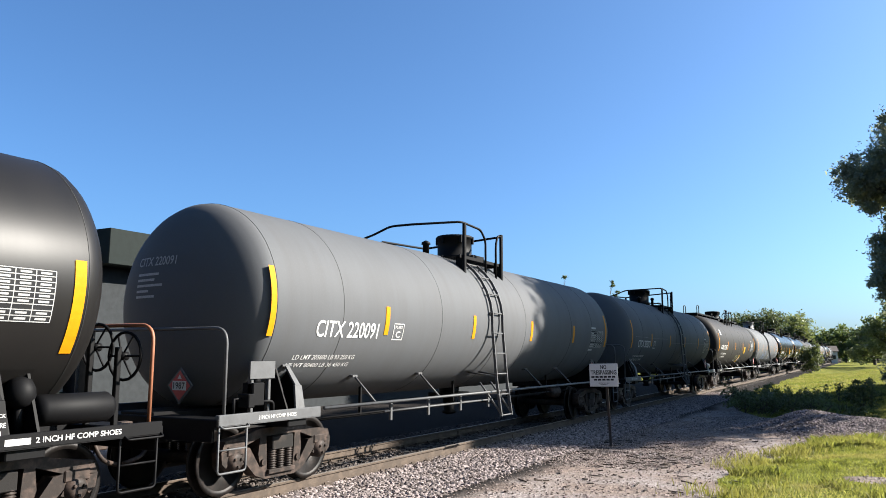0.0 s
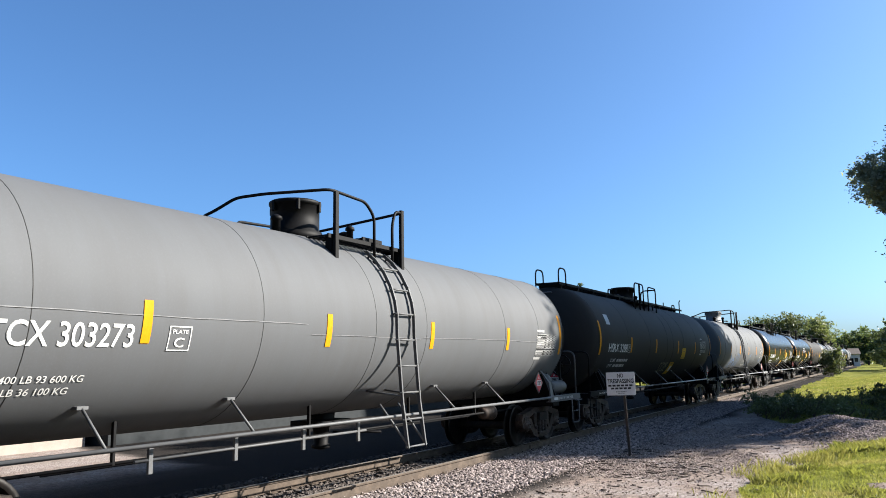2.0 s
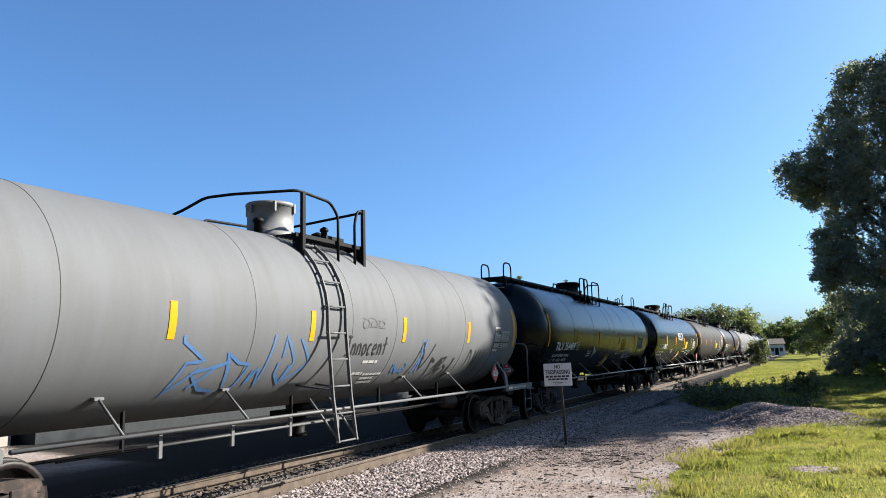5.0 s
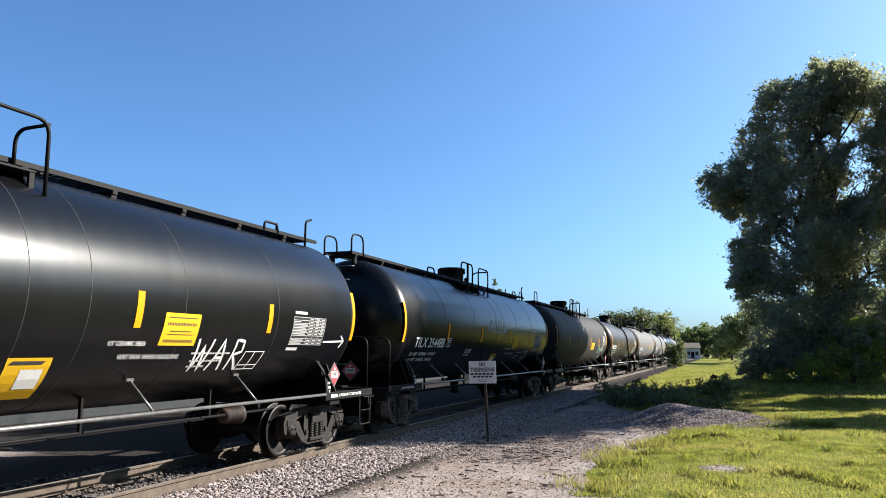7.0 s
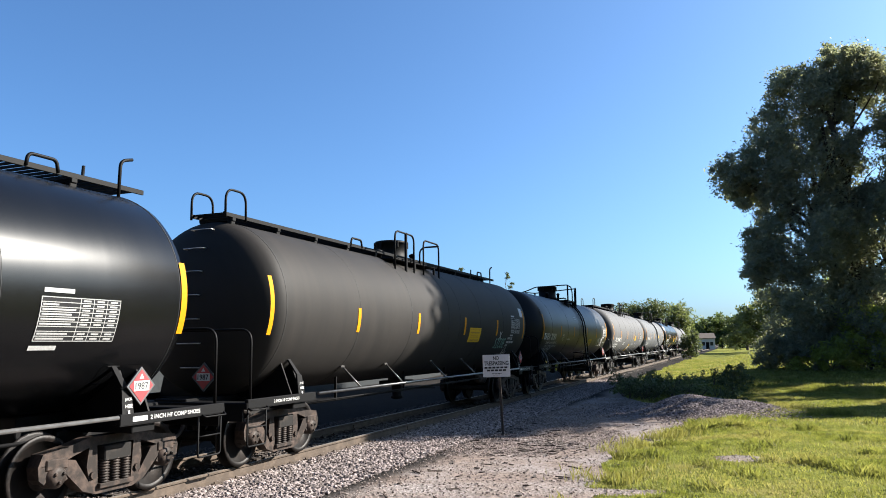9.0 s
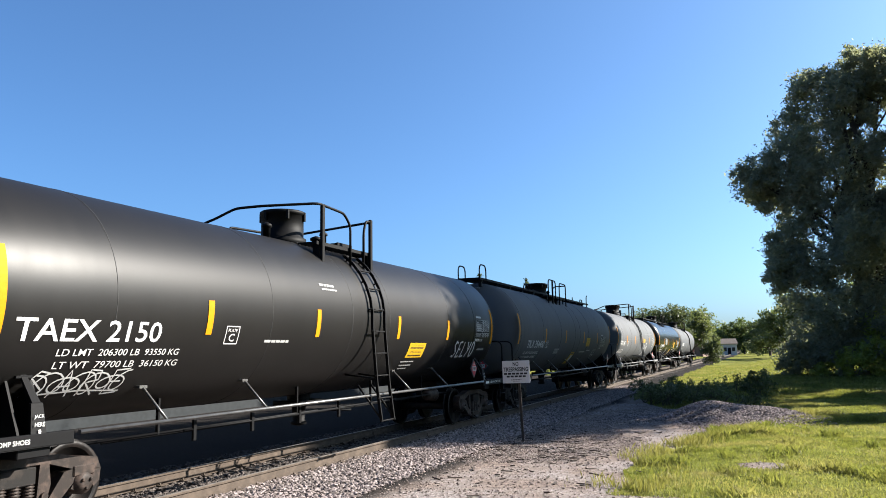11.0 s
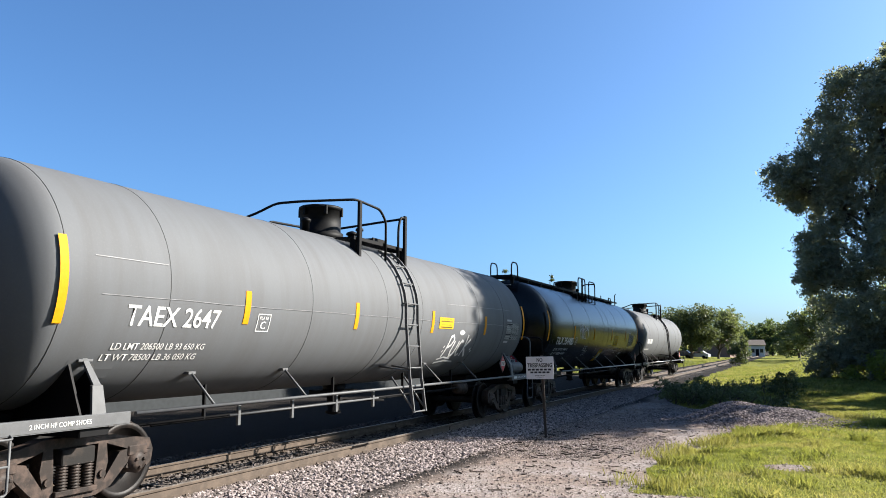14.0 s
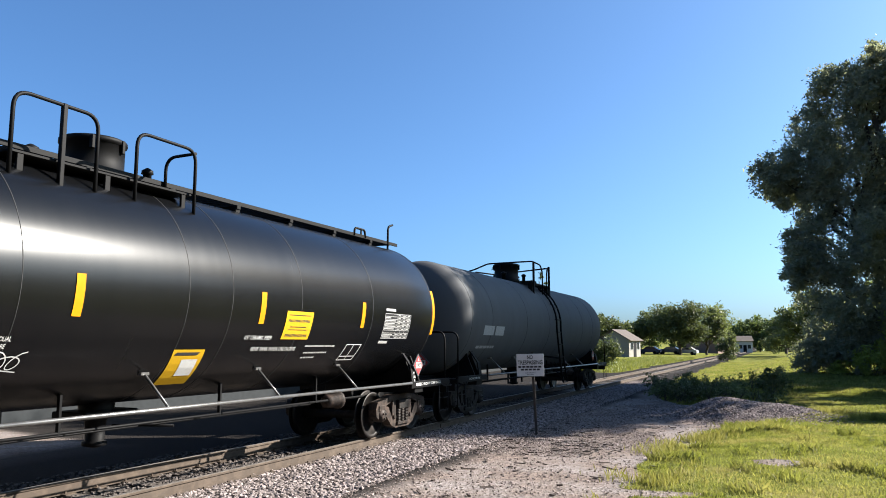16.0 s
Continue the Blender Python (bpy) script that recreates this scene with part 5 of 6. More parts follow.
def gravel():
    rng = np.random.default_rng(3)
    pale = stone_mat("pale crushed limestone", (0.032, 0.026, 0.024), (0.3, 0.25, 0.24))
    n = 62000
    y = 5 + 40 * rng.random(n) ** 1.7
    x = -7.9 + 2.3 * rng.random(n) ** 1.4 + 0.25 * wob(y, y, 0.7)
    stones("ballast_shoulder", x, y, rng.uniform(0.024, 0.055, n), pale, "pale crushed-stone ballast along the rail", rng)
    # stones between the rails, coloured darker to hold the shade under the cars
    n = 16000
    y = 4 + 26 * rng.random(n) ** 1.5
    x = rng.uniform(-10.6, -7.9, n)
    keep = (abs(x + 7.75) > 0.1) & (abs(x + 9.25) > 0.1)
    stones("ballast_bed", x[keep], y[keep], rng.uniform(0.022, 0.05, keep.sum()), stone_mat("dirty ballast with train shade", (0.014, 0.012, 0.0115), (0.08, 0.069, 0.065)), "dirty ballast between the rails, the train's shade in its colour", rng)
    n = 120000
    y = 6 + 24 * rng.random(n) ** 1.45
    x = rng.uniform(-6.0, 1.2, n)
    keep = (grassy(x, y) < 0.55) & (rng.random(n) < 0.12 + 0.88 * smooth(-0.15, 0.5, wob(x, y, 1.1, 4) + 0.6 * wob(x, y, 3.7)))
    stones("lot_gravel", x[keep], y[keep], rng.uniform(0.008, 0.027, keep.sum()), stone_mat("lot gravel", (0.07, 0.054, 0.047), (0.33, 0.27, 0.247)), "small loose gravel on the lot", rng)
    n = 16000
    x, y = rng.normal(-1.0, 1.2, n), rng.normal(23.7, 1.0, n)
    stones("gravel_heap", x, y, rng.uniform(0.015, 0.045, n), pale, "low heap of crushed stone at the lawn's edge", rng)
    # bark and broken wood scattered over the dirt
    b, r = Build(), random.Random(31)
    for _ in range(190):
        x, y = r.gauss(-4.3, 0.9), r.gauss(15.6, 1.7)
        if r.random() < 0.3:
            x, y = r.uniform(-5.6, -2.0), r.uniform(9, 20)
        w, d = r.uniform(0.03, 0.14), r.uniform(0.008, 0.022)
        b.box(-w, w, -d, d, -0.004, r.uniform(0.008, 0.02), m=pose(x, y, float(height(x, y)) + 0.012, r.uniform(-8, 8), r.uniform(-8, 8), r.uniform(0, 180)))
    tagged(new("wood_debris", b.mesh("wood_debris", plain("dark broken bark", (0.05, 0.036, 0.028), 0.95, 0, 0.5, 12, 0.4))), "dark chips of bark and wood on the dirt", "debris", kind="stuff")


gravel()


def blades(name, x, y, tall, wide, mat, label, rng, lean=0.5):
    n = len(x)
    z = height(x, y)
    a = rng.random(n) * 6.283
    b = rng.random(n) * 6.283
    dx, dy = np.cos(a) * wide / 2, np.sin(a) * wide / 2
    lx, ly = np.cos(b) * tall * lean * rng.random(n), np.sin(b) * tall * lean * rng.random(n)
    v = np.stack([np.stack([x - dx, y - dy, z - 0.01], 1), np.stack([x + dx, y + dy, z - 0.01], 1), np.stack([x + lx * 0.4 + dx * 0.6, y + ly * 0.4 + dy * 0.6, z + tall * 0.6], 1), np.stack([x + lx, y + ly, z + tall], 1)], 1)
    f = np.array([(0, 1, 2), (0, 2, 3)])[None] + (np.arange(n) * 4)[:, None, None]
    return tagged(new(name, array_mesh(name, v.reshape(-1, 3), f.reshape(-1, 3), mat)), label, "grass", kind="stuff")


def turf():
    rng = np.random.default_rng(8)
    green = meadow("mown grass blades", (0.038, 0.055, 0.017), (0.25, 0.265, 0.068), (0.36, 0.3, 0.12))
    n = 480000
    y = 8.5 + 26 * rng.random(n) ** 1.3
    x = rng.uniform(-5, 7.5, n)
    keep = (grassy(x, y) > 0.45) & (x < 0.25 * y + 1.0) & (rng.random(n) < 0.28 + 0.72 * smooth(-0.3, 0.6, wob(x, y, 2.1, 5) + 0.4 * wob(x, y, 6.3, 2)))
    x, y = x[keep], y[keep]
    tall = rng.uniform(0.018, 0.055, len(x)) * (1 + 1.3 * smooth(0.1, 0.8, wob(x, y, 1.3, 7)) + 2.2 * smooth(0.35, 0.8, wob(x, y, 5.5, 11)))
    blades("near_grass", x, y, tall, rng.uniform(0.008, 0.022, len(x)), green, "sunlit short grass with dry yellow tips", rng, 1.1)
    n = 90000
    y = 34 + 60 * rng.random(n) ** 1.3
    x = rng.uniform(-6, 16, n)
    keep = (grassy(x, y) > 0.6) & (x < 0.25 * y + 1)
    blades("far_grass", x[keep], y[keep], rng.uniform(0.05, 0.12, keep.sum()), rng.uniform(0.03, 0.06, keep.sum()), green, "mown lawn under the trees", rng, 0.9)
    n = 14000
    y = 30 + 90 * rng.random(n)
    x = rng.uniform(-17, -11.0, n)
    keep = grassy(x, y) > 0.5
    blades("verge_grass", x[keep], y[keep], rng.uniform(0.15, 0.4, keep.sum()), rng.uniform(0.03, 0.08, keep.sum()), leafy("rough verge grass", (0.06, 0.085, 0.02), (0.19, 0.2, 0.06), 0.3), "rough grass beside the far rail", rng, 0.8)
    # a ragged fringe of taller weeds where gravel meets turf
    n = 9000
    y = rng.uniform(9, 26, n)
    x = np.interp(y, EDGE_Y, EDGE_X) + rng.normal(0.1, 0.3, n)
    keep = wob(x, y, 2.6, 9) > 0.1
    blades("edge_weeds", x[keep], y[keep], rng.uniform(0.06, 0.2, keep.sum()), rng.uniform(0.008, 0.018, keep.sum()), leafy("pale weed blades", (0.1, 0.11, 0.03), (0.28, 0.26, 0.1), 0.3), "straggling weeds at the gravel's edge", rng, 0.7)


turf()

# ---------------------------------------------------------------- track
RUST = rusty("rusty rail web", (0.06, 0.046, 0.036), (0.09, 0.068, 0.052), 0.5, 0.85, 0.0)
WOOD = plain("weathered sleeper wood", (0.075, 0.06, 0.05), 0.9, 0, 0.45, 9, 0.5)


def track():
    line = tagged(new("railway_track"), "railway track with rusty rails in ballast", "railway track", kind="structure")
    prof = [(-0.07, 0), (0.07, 0), (0.07, 0.012), (0.014, 0.03), (0.012, 0.125), (0.036, 0.138), (0.037, 0.16), (0.028, 0.17), (-0.028, 0.17), (-0.037, 0.16), (-0.036, 0.138), (-0.012, 0.125), (-0.014, 0.03), (-0.07, 0.012)]
    for x in (TRACK_X + 0.752, TRACK_X - 0.752):
        b = Build()
        ys = (-60, 0, 40, 120, 420)
        n = len(prof)
        b.add([(x + u, y, w) for y in ys for u, w in prof], [[i * n + k, i * n + (k + 1) % n, (i + 1) * n + (k + 1) % n, (i + 1) * n + k] for i in range(len(ys) - 1) for k in range(n)])
        rail = part("rail", b.mesh("rail", RUST), line)
        part("running_surface", Build().box(x - 0.026, x + 0.026, -60, 420, 0.1695, 0.172, 0).mesh("running_surface", RAILTOP), rail, "polished rail top")
        for y in np.arange(-6, 90, 11.9):
            part("joint_bar", shared("joint_bar", RUST, lambda: Build().box(0.014, 0.04, -0.45, 0.45, 0.03, 0.115).box(-0.04, -0.014, -0.45, 0.45, 0.03, 0.115)), rail, "", Matrix.Translation((x, float(y), 0)))
    rng = random.Random(4)
    vs = [shared("sleeper%d" % k, WOOD, lambda: Build().box(-1.3, 1.3, -0.11, 0.11, -0.17, 0.0)) for k in range(2)]
    for k in range(290):
        part("sleeper", vs[k % 2], line, "", pose(TRACK_X + rng.uniform(-0.05, 0.05), -6 + k * 0.53, rng.uniform(-0.03, -0.002), 0, 0, rng.uniform(-1, 1)))
    b = Build()
    for k in range(120):
        for x in (TRACK_X + 0.752, TRACK_X - 0.752):
            y = -6 + k * 0.53
            b.box(x - 0.17, x + 0.17, y - 0.09, y + 0.09, -0.002, 0.012)
            for sx in (-0.1, 0.1):
                b.box(x + sx - 0.012, x + sx + 0.012, y - 0.05, y - 0.02, 0.01, 0.04)
    ob = part("tie_plates", b.mesh("tie_plates", RUST), line)
    ob["kind"] = "stuff"


track()

# ---------------------------------------------------------------- warning sign


def warning_sign():
    s = tagged(new("warning_sign"), "white no-trespassing sign on a thin steel post", "sign")
    s.matrix_basis = pose(-5.21, 17.18, float(height(-5.21, 17.18)), 0, 0, 2)
    post = Build().box(-0.022, 0.022, -0.004, 0.006, -0.05, 1.9, 0.002).box(-0.03, -0.02, -0.02, 0.004, -0.05, 1.9, 0.002).box(0.02, 0.03, -0.02, 0.004, -0.05, 1.9, 0.002)
    part("post", post.mesh("post", rusty("dark steel post", (0.05, 0.045, 0.04), (0.12, 0.08, 0.06), 0.3)), s, "dark steel channel post", pose(0.0, 0, 0, 0, -2.5, 0))
    face = plain("white sheet metal", (0.55, 0.55, 0.55), 0.5, 0, 0.1, 5)
    p = part("panel", Build().box(-0.33, 0.33, -0.035, -0.026, -0.26, 0.26, 0.004).mesh("panel", face), s, "white sheet-metal panel", pose(-0.12, 0, 1.6, 0, -1.3, 0))
    for body, w, h, z in (("NO", 0.14, 0.095, 0.135), ("TRESPASSING", 0.6, 0.1, 0.01)):
        part("lettering", text_mesh(body, INK, lambda u, v: (-w / 2 + u, -0.037, z + v), w, h, 0.03), p, "black block lettering")
    b = Build()
    for w, z, h in ((0.58, -0.062, 0.042), (0.46, -0.125, 0.042), (0.24, -0.19, 0.016), (0.16, -0.22, 0.012)):
        y = -w / 2
        while y < w / 2:
            b.box(y, min(w / 2, y + h * 1.8), -0.037, -0.0355, z, z + h, 0)
            y += h * 2.3
    part("small_print_bars", b.mesh("small_print_bars", INK), p)
    part("bolt", Build().lathe([(0.012, -0.045), (0.012, -0.03)], "y", (0.02, 0, 0.22), 8).mesh("bolt", STEEL_W), p)


warning_sign()

# ---------------------------------------------------------------- trees and bushes
BARK = plain("tree bark", (0.07, 0.055, 0.042), 0.95, 0, 0.4, 5, 0.6)
LEAF_A = leafy("dark summer leaves", (0.045, 0.06, 0.03), (0.15, 0.175, 0.08), 0.5, 0.4)
# leaf colour lifted towards grey to carry the glare veiling the tall tree
LEAF_T = leafy("grey-green drooping leaves, paled for glare", (0.15, 0.162, 0.13), (0.25, 0.262, 0.2), 0.2, 0.42)
LEAF_Y = leafy("sunny shrub leaves", (0.14, 0.17, 0.05), (0.36, 0.4, 0.12), 0.4, 0.55)
LEAF_B = leafy("lighter summer leaves", (0.038, 0.053, 0.026), (0.1, 0.118, 0.055), 0.3)
LEAF_C = leafy("hazy far leaves", (0.045, 0.07, 0.03), (0.1, 0.13, 0.05), 0.2)


def leaf_mesh(name, lobes, count, size, mat, seed, flat=0.8, droop=0.0):
    """Leaves in clumps through the outer part of ellipsoid lobes (x, y, z, rx, ry, rz)."""
    rng = np.random.default_rng(seed)
    L = np.array(lobes, float)
    vol = (L[:, 3] * L[:, 4] + L[:, 4] * L[:, 5] + L[:, 3] * L[:, 5])
    k = rng.choice(len(L), min(3200, max(8, count // 60)), p=vol / vol.sum())
    d = rng.normal(size=(len(k), 3))
    d /= np.linalg.norm(d, axis=1)[:, None]
    rad = rng.random(len(k)) ** 0.45
    mid = L[k, :3] + d * rad[:, None] * L[k, 3:]
    j = rng.integers(0, len(mid), count)
    spread = L[k[j], 3:].mean(1)[:, None] * 0.19
    off = rng.normal(size=(count, 3)) * spread * np.array([1, 1, 0.8])
    if droop:
        off[:, 2] -= np.abs(rng.normal(size=count)) * droop * spread[:, 0]
    c = mid[j] + off
    s = size * rng.uniform(0.6, 1.3, count)
    u = rng.normal(size=(count, 3))
    u[:, 2] = u[:, 2] * flat - droop * 0.5
    u /= np.linalg.norm(u, axis=1)[:, None]
    w = np.cross(u, rng.normal(size=(count, 3)))
    w /= np.linalg.norm(w, axis=1)[:, None]
    v = np.stack([c - u * s[:, None], c + w * s[:, None] * 0.38, c + u * s[:, None], c - w * s[:, None] * 0.38], 1)
    f = np.arange(count * 4).reshape(-1, 4)
    return array_mesh(name, v.reshape(-1, 3), f, mat)


def limb(b, p, q, r0, r1, rng, n=5, bend=0.12):
    p, q = Vector(p), Vector(q)
    pts = []
    for i in range(n + 1):
        t = i / n
        o = Vector((rng.uniform(-1, 1), rng.uniform(-1, 1), rng.uniform(-0.5, 0.5))) * bend * (q - p).length * (0 < i < n) * 0.4
        pts.append(p.lerp(q, t) + o)
    k = 8
    for i in range(n):
        a, c = pts[i], pts[i + 1]
        ra, rc = r0 + (r1 - r0) * i / n, r0 + (r1 - r0) * (i + 1) / n
        d = (c - a).normalized()
        e = d.cross(Vector((0.3, 0.9, 0.2))).normalized()
        g = d.cross(e)
        ring = lambda m, r: [m + r * (math.cos(6.2832 * h / k) * e + math.sin(6.2832 * h / k) * g) for h in range(k)]
        b.add(ring(a, ra) + ring(c, rc), [[h, (h + 1) % k, k + (h + 1) % k, k + h] for h in range(k)], True)
    return pts


def tree(name, base, trunk_r, lobes, count, size, mat, seed, label, droop=0.0, fork=0.3, tufts=0):
    """Tapered trunk, a limb into each lobe, and a crown of separate leaves."""
    rng = random.Random(seed)
    t = tagged(new(name), label, "tree")
    x0, y0 = base
    z0 = float(height(x0, y0)) - 0.1
    t.matrix_basis = Matrix.Translation((x0, y0, z0))
    b = Build()
    L = [(x - x0, y - y0, z - z0, a, c, d) for x, y, z, a, c, d in lobes]
    top = max(q[2] for q in L)
    stem = limb(b, (0, 0, 0), (sum(q[0] for q in L) / len(L) * 0.7, sum(q[1] for q in L) / len(L) * 0.7, top * 0.85), trunk_r, trunk_r * 0.25, rng, 8, 0.08)
    for q in L:
        i = min(len(stem) - 1, max(1, int(len(stem) * min(0.95, max(fork, (q[2] - 0.25 * top) / top * 0.85)))))
        pts = limb(b, stem[i], q[:3], trunk_r * 0.36, trunk_r * 0.08, rng, 5, 0.2)
        for _ in range(4):
            e = Vector(q[:3]) + Vector((rng.uniform(-0.8, 0.8) * q[3], rng.uniform(-0.8, 0.8) * q[4], rng.uniform(-0.7, 0.7) * q[5]))
            limb(b, pts[rng.choice((3, 4))], e, trunk_r * 0.12, trunk_r * 0.03, rng, 3, 0.2)
    part("trunk", b.mesh("trunk", BARK), t, "brown trunk with forking limbs")
    if tufts:
        # each mass of leaves breaks up into hanging tufts of unequal size
        fine = []
        for x, y, z, a, c, d in L:
            fine.append((x, y, z, a * 0.84, c * 0.84, d * 0.84))
            for _ in range(tufts):
                v = Vector((rng.gauss(0, 1), rng.gauss(0, 1), rng.gauss(0, 1))).normalized()
                q, k = rng.uniform(0.6, 1.0), rng.uniform(0.2, 0.42)
                fine.append((x + v.x * a * q, y + v.y * c * q, z + v.z * d * q - 0.25 * k * d, a * k, c * k, d * k * rng.uniform(0.9, 1.5)))
        L = fine
    part("crown", leaf_mesh("crown", L, count, size, mat, seed, 0.8, droop), t, "crown of many small leaves")
    return t


def bush(name, x, y, lobes, count, size, mat, seed, label):
    t = tagged(new(name), label, "bush")
    z = float(height(x, y))
    t.matrix_basis = Matrix.Translation((x, y, z))
    b, rng = Build(), random.Random(seed)
    for q in lobes:
        for _ in range(3):
            limb(b, (rng.uniform(-0.1, 0.1), rng.uniform(-0.1, 0.1), -0.05), (q[0] + rng.uniform(-0.5, 0.5) * q[3], q[1], q[2] + 0.4 * q[5]), 0.015, 0.004, rng, 3)
    part("stems", b.mesh("stems", BARK), t)
    part("leaves", leaf_mesh("leaves", lobes, count, size, mat, seed), t)
    return t


def woods():
    # the tall tree whose branches sweep to the lawn
    lob = [(1.3, 50, 12.5, 1.5, 2.2, 1.8), (0.3, 50, 12.6, 1.5, 1.8, 1.8), (6.8, 50, 18.4, 2.2, 2.6, 1.7), (1.7, 49, 7.0, 1.3, 1.8, 1.8), (3.0, 50, 15.0, 1.9, 2.6, 2.2), (6.4, 50.5, 10.2, 1.8, 2.4, 1.5), (5.0, 50, 17.0, 2.2, 3.0, 2.2), (8.2, 50, 18.0, 2.2, 3.0, 1.9), (4.2, 49, 12.4, 2.4, 2.8, 2.3), (6.6, 50, 13.2, 1.8, 2.6, 1.9), (9.6, 50, 12.3, 1.3, 2.0, 1.5),
           (3.0, 49.3, 10.4, 1.6, 2.0, 1.5), (5.6, 49, 9.8, 1.9, 2.0, 1.7), (8.8, 49.4, 10.4, 1.8, 2.0, 1.5), (2.1, 49.5, 8.6, 1.4, 2.2, 1.9), (2.5, 48.5, 5.6, 1.8, 2.2, 2.2), (4.8, 48, 7.5, 2.6, 2.6, 2.4), (8.3, 48.5, 8.2, 2.6, 3.0, 2.4), (2.9, 48, 3.0, 1.9, 2.2, 1.7), (4.8, 47.5, 3.6, 2.4, 2.4, 2.2), (7.6, 47.5, 4.0, 2.6, 2.4, 2.6),
           (11.5, 50, 15.5, 3.0, 3.4, 3.0), (2.1, 48.5, 1.5, 1.4, 1.6, 1.2), (4.0, 47.5, 1.7, 1.9, 1.8, 1.3), (6.8, 47, 1.8, 2.2, 1.8, 1.4)]
    lob = [(x * 0.94, y * 0.94, 2.07 + (z - 2.07) * 0.94, a * 0.94, b * 0.94, c * 0.94) for x, y, z, a, b, c in lob]
    tree("tall_tree", (7.0, 47), 0.52, lob, 300000, 0.105, LEAF_T, 21, "tall dark-leaved tree with low sweeping branches on the lawn", 0.6, tufts=11)
    # a row of trees along the lawn's far side, whose shade falls over the lot and the train
    ca, sa = math.cos(radians(SUN_AZ)), math.sin(radians(SUN_AZ))
    along = lambda u, d: (d * sa - u * ca, d * ca + u * sa)     # u across the sunbeams, d towards the sun
    for seed, u, d, lobes in (
            (5, 21.5, 28, ((20.2, 28, 12.7, 3.0, 3.2), (24.0, 33, 11.6, 2.8, 2.7), (22.2, 31, 17.2, 2.8, 2.4), (24.2, 33, 16.4, 2.8, 2.8), (18.2, 28, 14.4, 1.1, 0.9))),
            (6, 27.0, 37, ((25.8, 37, 16.8, 3.0, 2.9), (26.8, 37, 12.2, 2.8, 2.8), (29.0, 37, 11.6, 2.4, 2.6), (28.6, 37, 15.9, 2.8, 2.8), (27.2, 37, 18.4, 2.5, 2.0), (23.8, 37, 17.4, 2.2, 2.2)))):
        tree("shade_tree", along(u, d), 0.45, [(*along(a, b), z, r, r, h) for a, b, z, r, h in lobes], 26000, 0.3, LEAF_A, seed, "broad leafy tree shading the lot")
    # low trees out of view, added to throw dark bands across the lawn
    tree("shade_tree", along(16.8, 28.5), 0.2, [(*along(a, 28.5), z, r, r, h) for a, z, r, h in ((16.0, 5.2, 1.5, 1.5), (17.4, 6.0, 1.5, 1.4), (16.8, 7.2, 1.0, 0.8))], 9000, 0.2, LEAF_A, 8, "low leafy tree out of view, added for shade on the lawn")
    for seed, u, d, z, r in ((9, 22.4, 36, 7.4, 2.2), (10, 28.2, 40, 8.2, 2.5), (11, 33.0, 46, 8.6, 2.4)):
        tree("shade_tree", along(u, d), 0.18, [(*along(u - 0.9, d), z, r * 0.7, r * 0.7, r * 0.8), (*along(u + 0.9, d), z + 0.5, r * 0.7, r * 0.7, r * 0.8), (*along(u, d), z - 1.6, r * 0.7, r * 0.7, r * 0.6)], 9000, 0.22, LEAF_A, seed, "low leafy tree out of view, added for shade on the lawn")
    # woods that close the lawn off to the side and behind
    for k in range(15):
        r = random.Random(500 + k)
        a, q, h = radians(24 + k * 14), r.uniform(62, 78), r.uniform(10, 14)
        x, y = q * math.sin(a), q * math.cos(a)
        lb = [(x + r.uniform(-5, 5), y + r.uniform(-5, 5), h * r.uniform(0.15, 0.82), r.uniform(3, 4.5), r.uniform(3, 4.5), h * 0.2) for _ in range(9)]
        tree("lawn_tree", (x, y), 0.35, lb, 3600, 0.55, LEAF_A, 500 + k, "leafy tree at the far side of the lawn")
    # unseen trees added behind the viewer to cut skylight on the tank heads
    for k, (x, y, h) in enumerate(((20, -15, 16), (14, -22, 18), (6, -25, 17), (-1, -27, 18), (-17, -25, 16), (-24, -17, 15), (25, -6, 14))):
        r = random.Random(600 + k)
        lb = [(x + r.uniform(-3, 3), y + r.uniform(-3, 3), h * r.uniform(0.25, 0.84), r.uniform(2.6, 3.8), r.uniform(2.6, 3.8), h * 0.16) for _ in range(10)]
        tree("sky_screen_tree", (x, y), 0.4, lb, 6000, 0.4, LEAF_A, 600 + k, "tall leafy tree behind the viewer, added to hold back skylight")
    # undergrowth in the shade by the track
    rng = random.Random(12)
    for k in range(44):
        x, y = rng.uniform(-4.9, 0.4), rng.uniform(26.3, 36)
        if x < np.interp(y, EDGE_Y, EDGE_X) - 0.2:
            continue
        h = rng.uniform(0.35, 0.95)
        bush("weed_clump", x, y, [(0, 0, h * 0.6, 0.45, 0.45, h * 0.55), (0.4, 0.1, h * 0.4, 0.4, 0.4, h * 0.4)], 300, 0.065, LEAF_A if rng.random() < 0.6 else LEAF_B, 100 + k, "leafy weeds in the shade beside the gravel")
    bush("weed_clump", -0.25, 28.6, [(0, 0, 0.55, 0.45, 0.4, 0.5), (0.15, 0, 1.0, 0.25, 0.25, 0.35)], 900, 0.07, LEAF_B, 77, "tall weeds behind the gravel heap")
    for k, (x, y, h, w) in enumerate(((4.4, 43.2, 1.7, 0.9), (6.2, 43.6, 3.4, 1.3), (7.9, 43.4, 2.6, 1.4), (2.9, 43.8, 0.9, 0.7), (9.6, 44, 3.6, 1.5))):
        bush("lawn_shrub", x, y, [(0, 0, h * 0.5, w, w, h * 0.48), (0.5 * w, 0.1, h * 0.75, w * 0.6, w * 0.6, h * 0.3), (-0.6 * w, 0, h * 0.3, w * 0.6, w * 0.6, h * 0.3)], int(1500 * w * h), 0.09, LEAF_Y, 400 + k, "light green shrub before the tall tree")
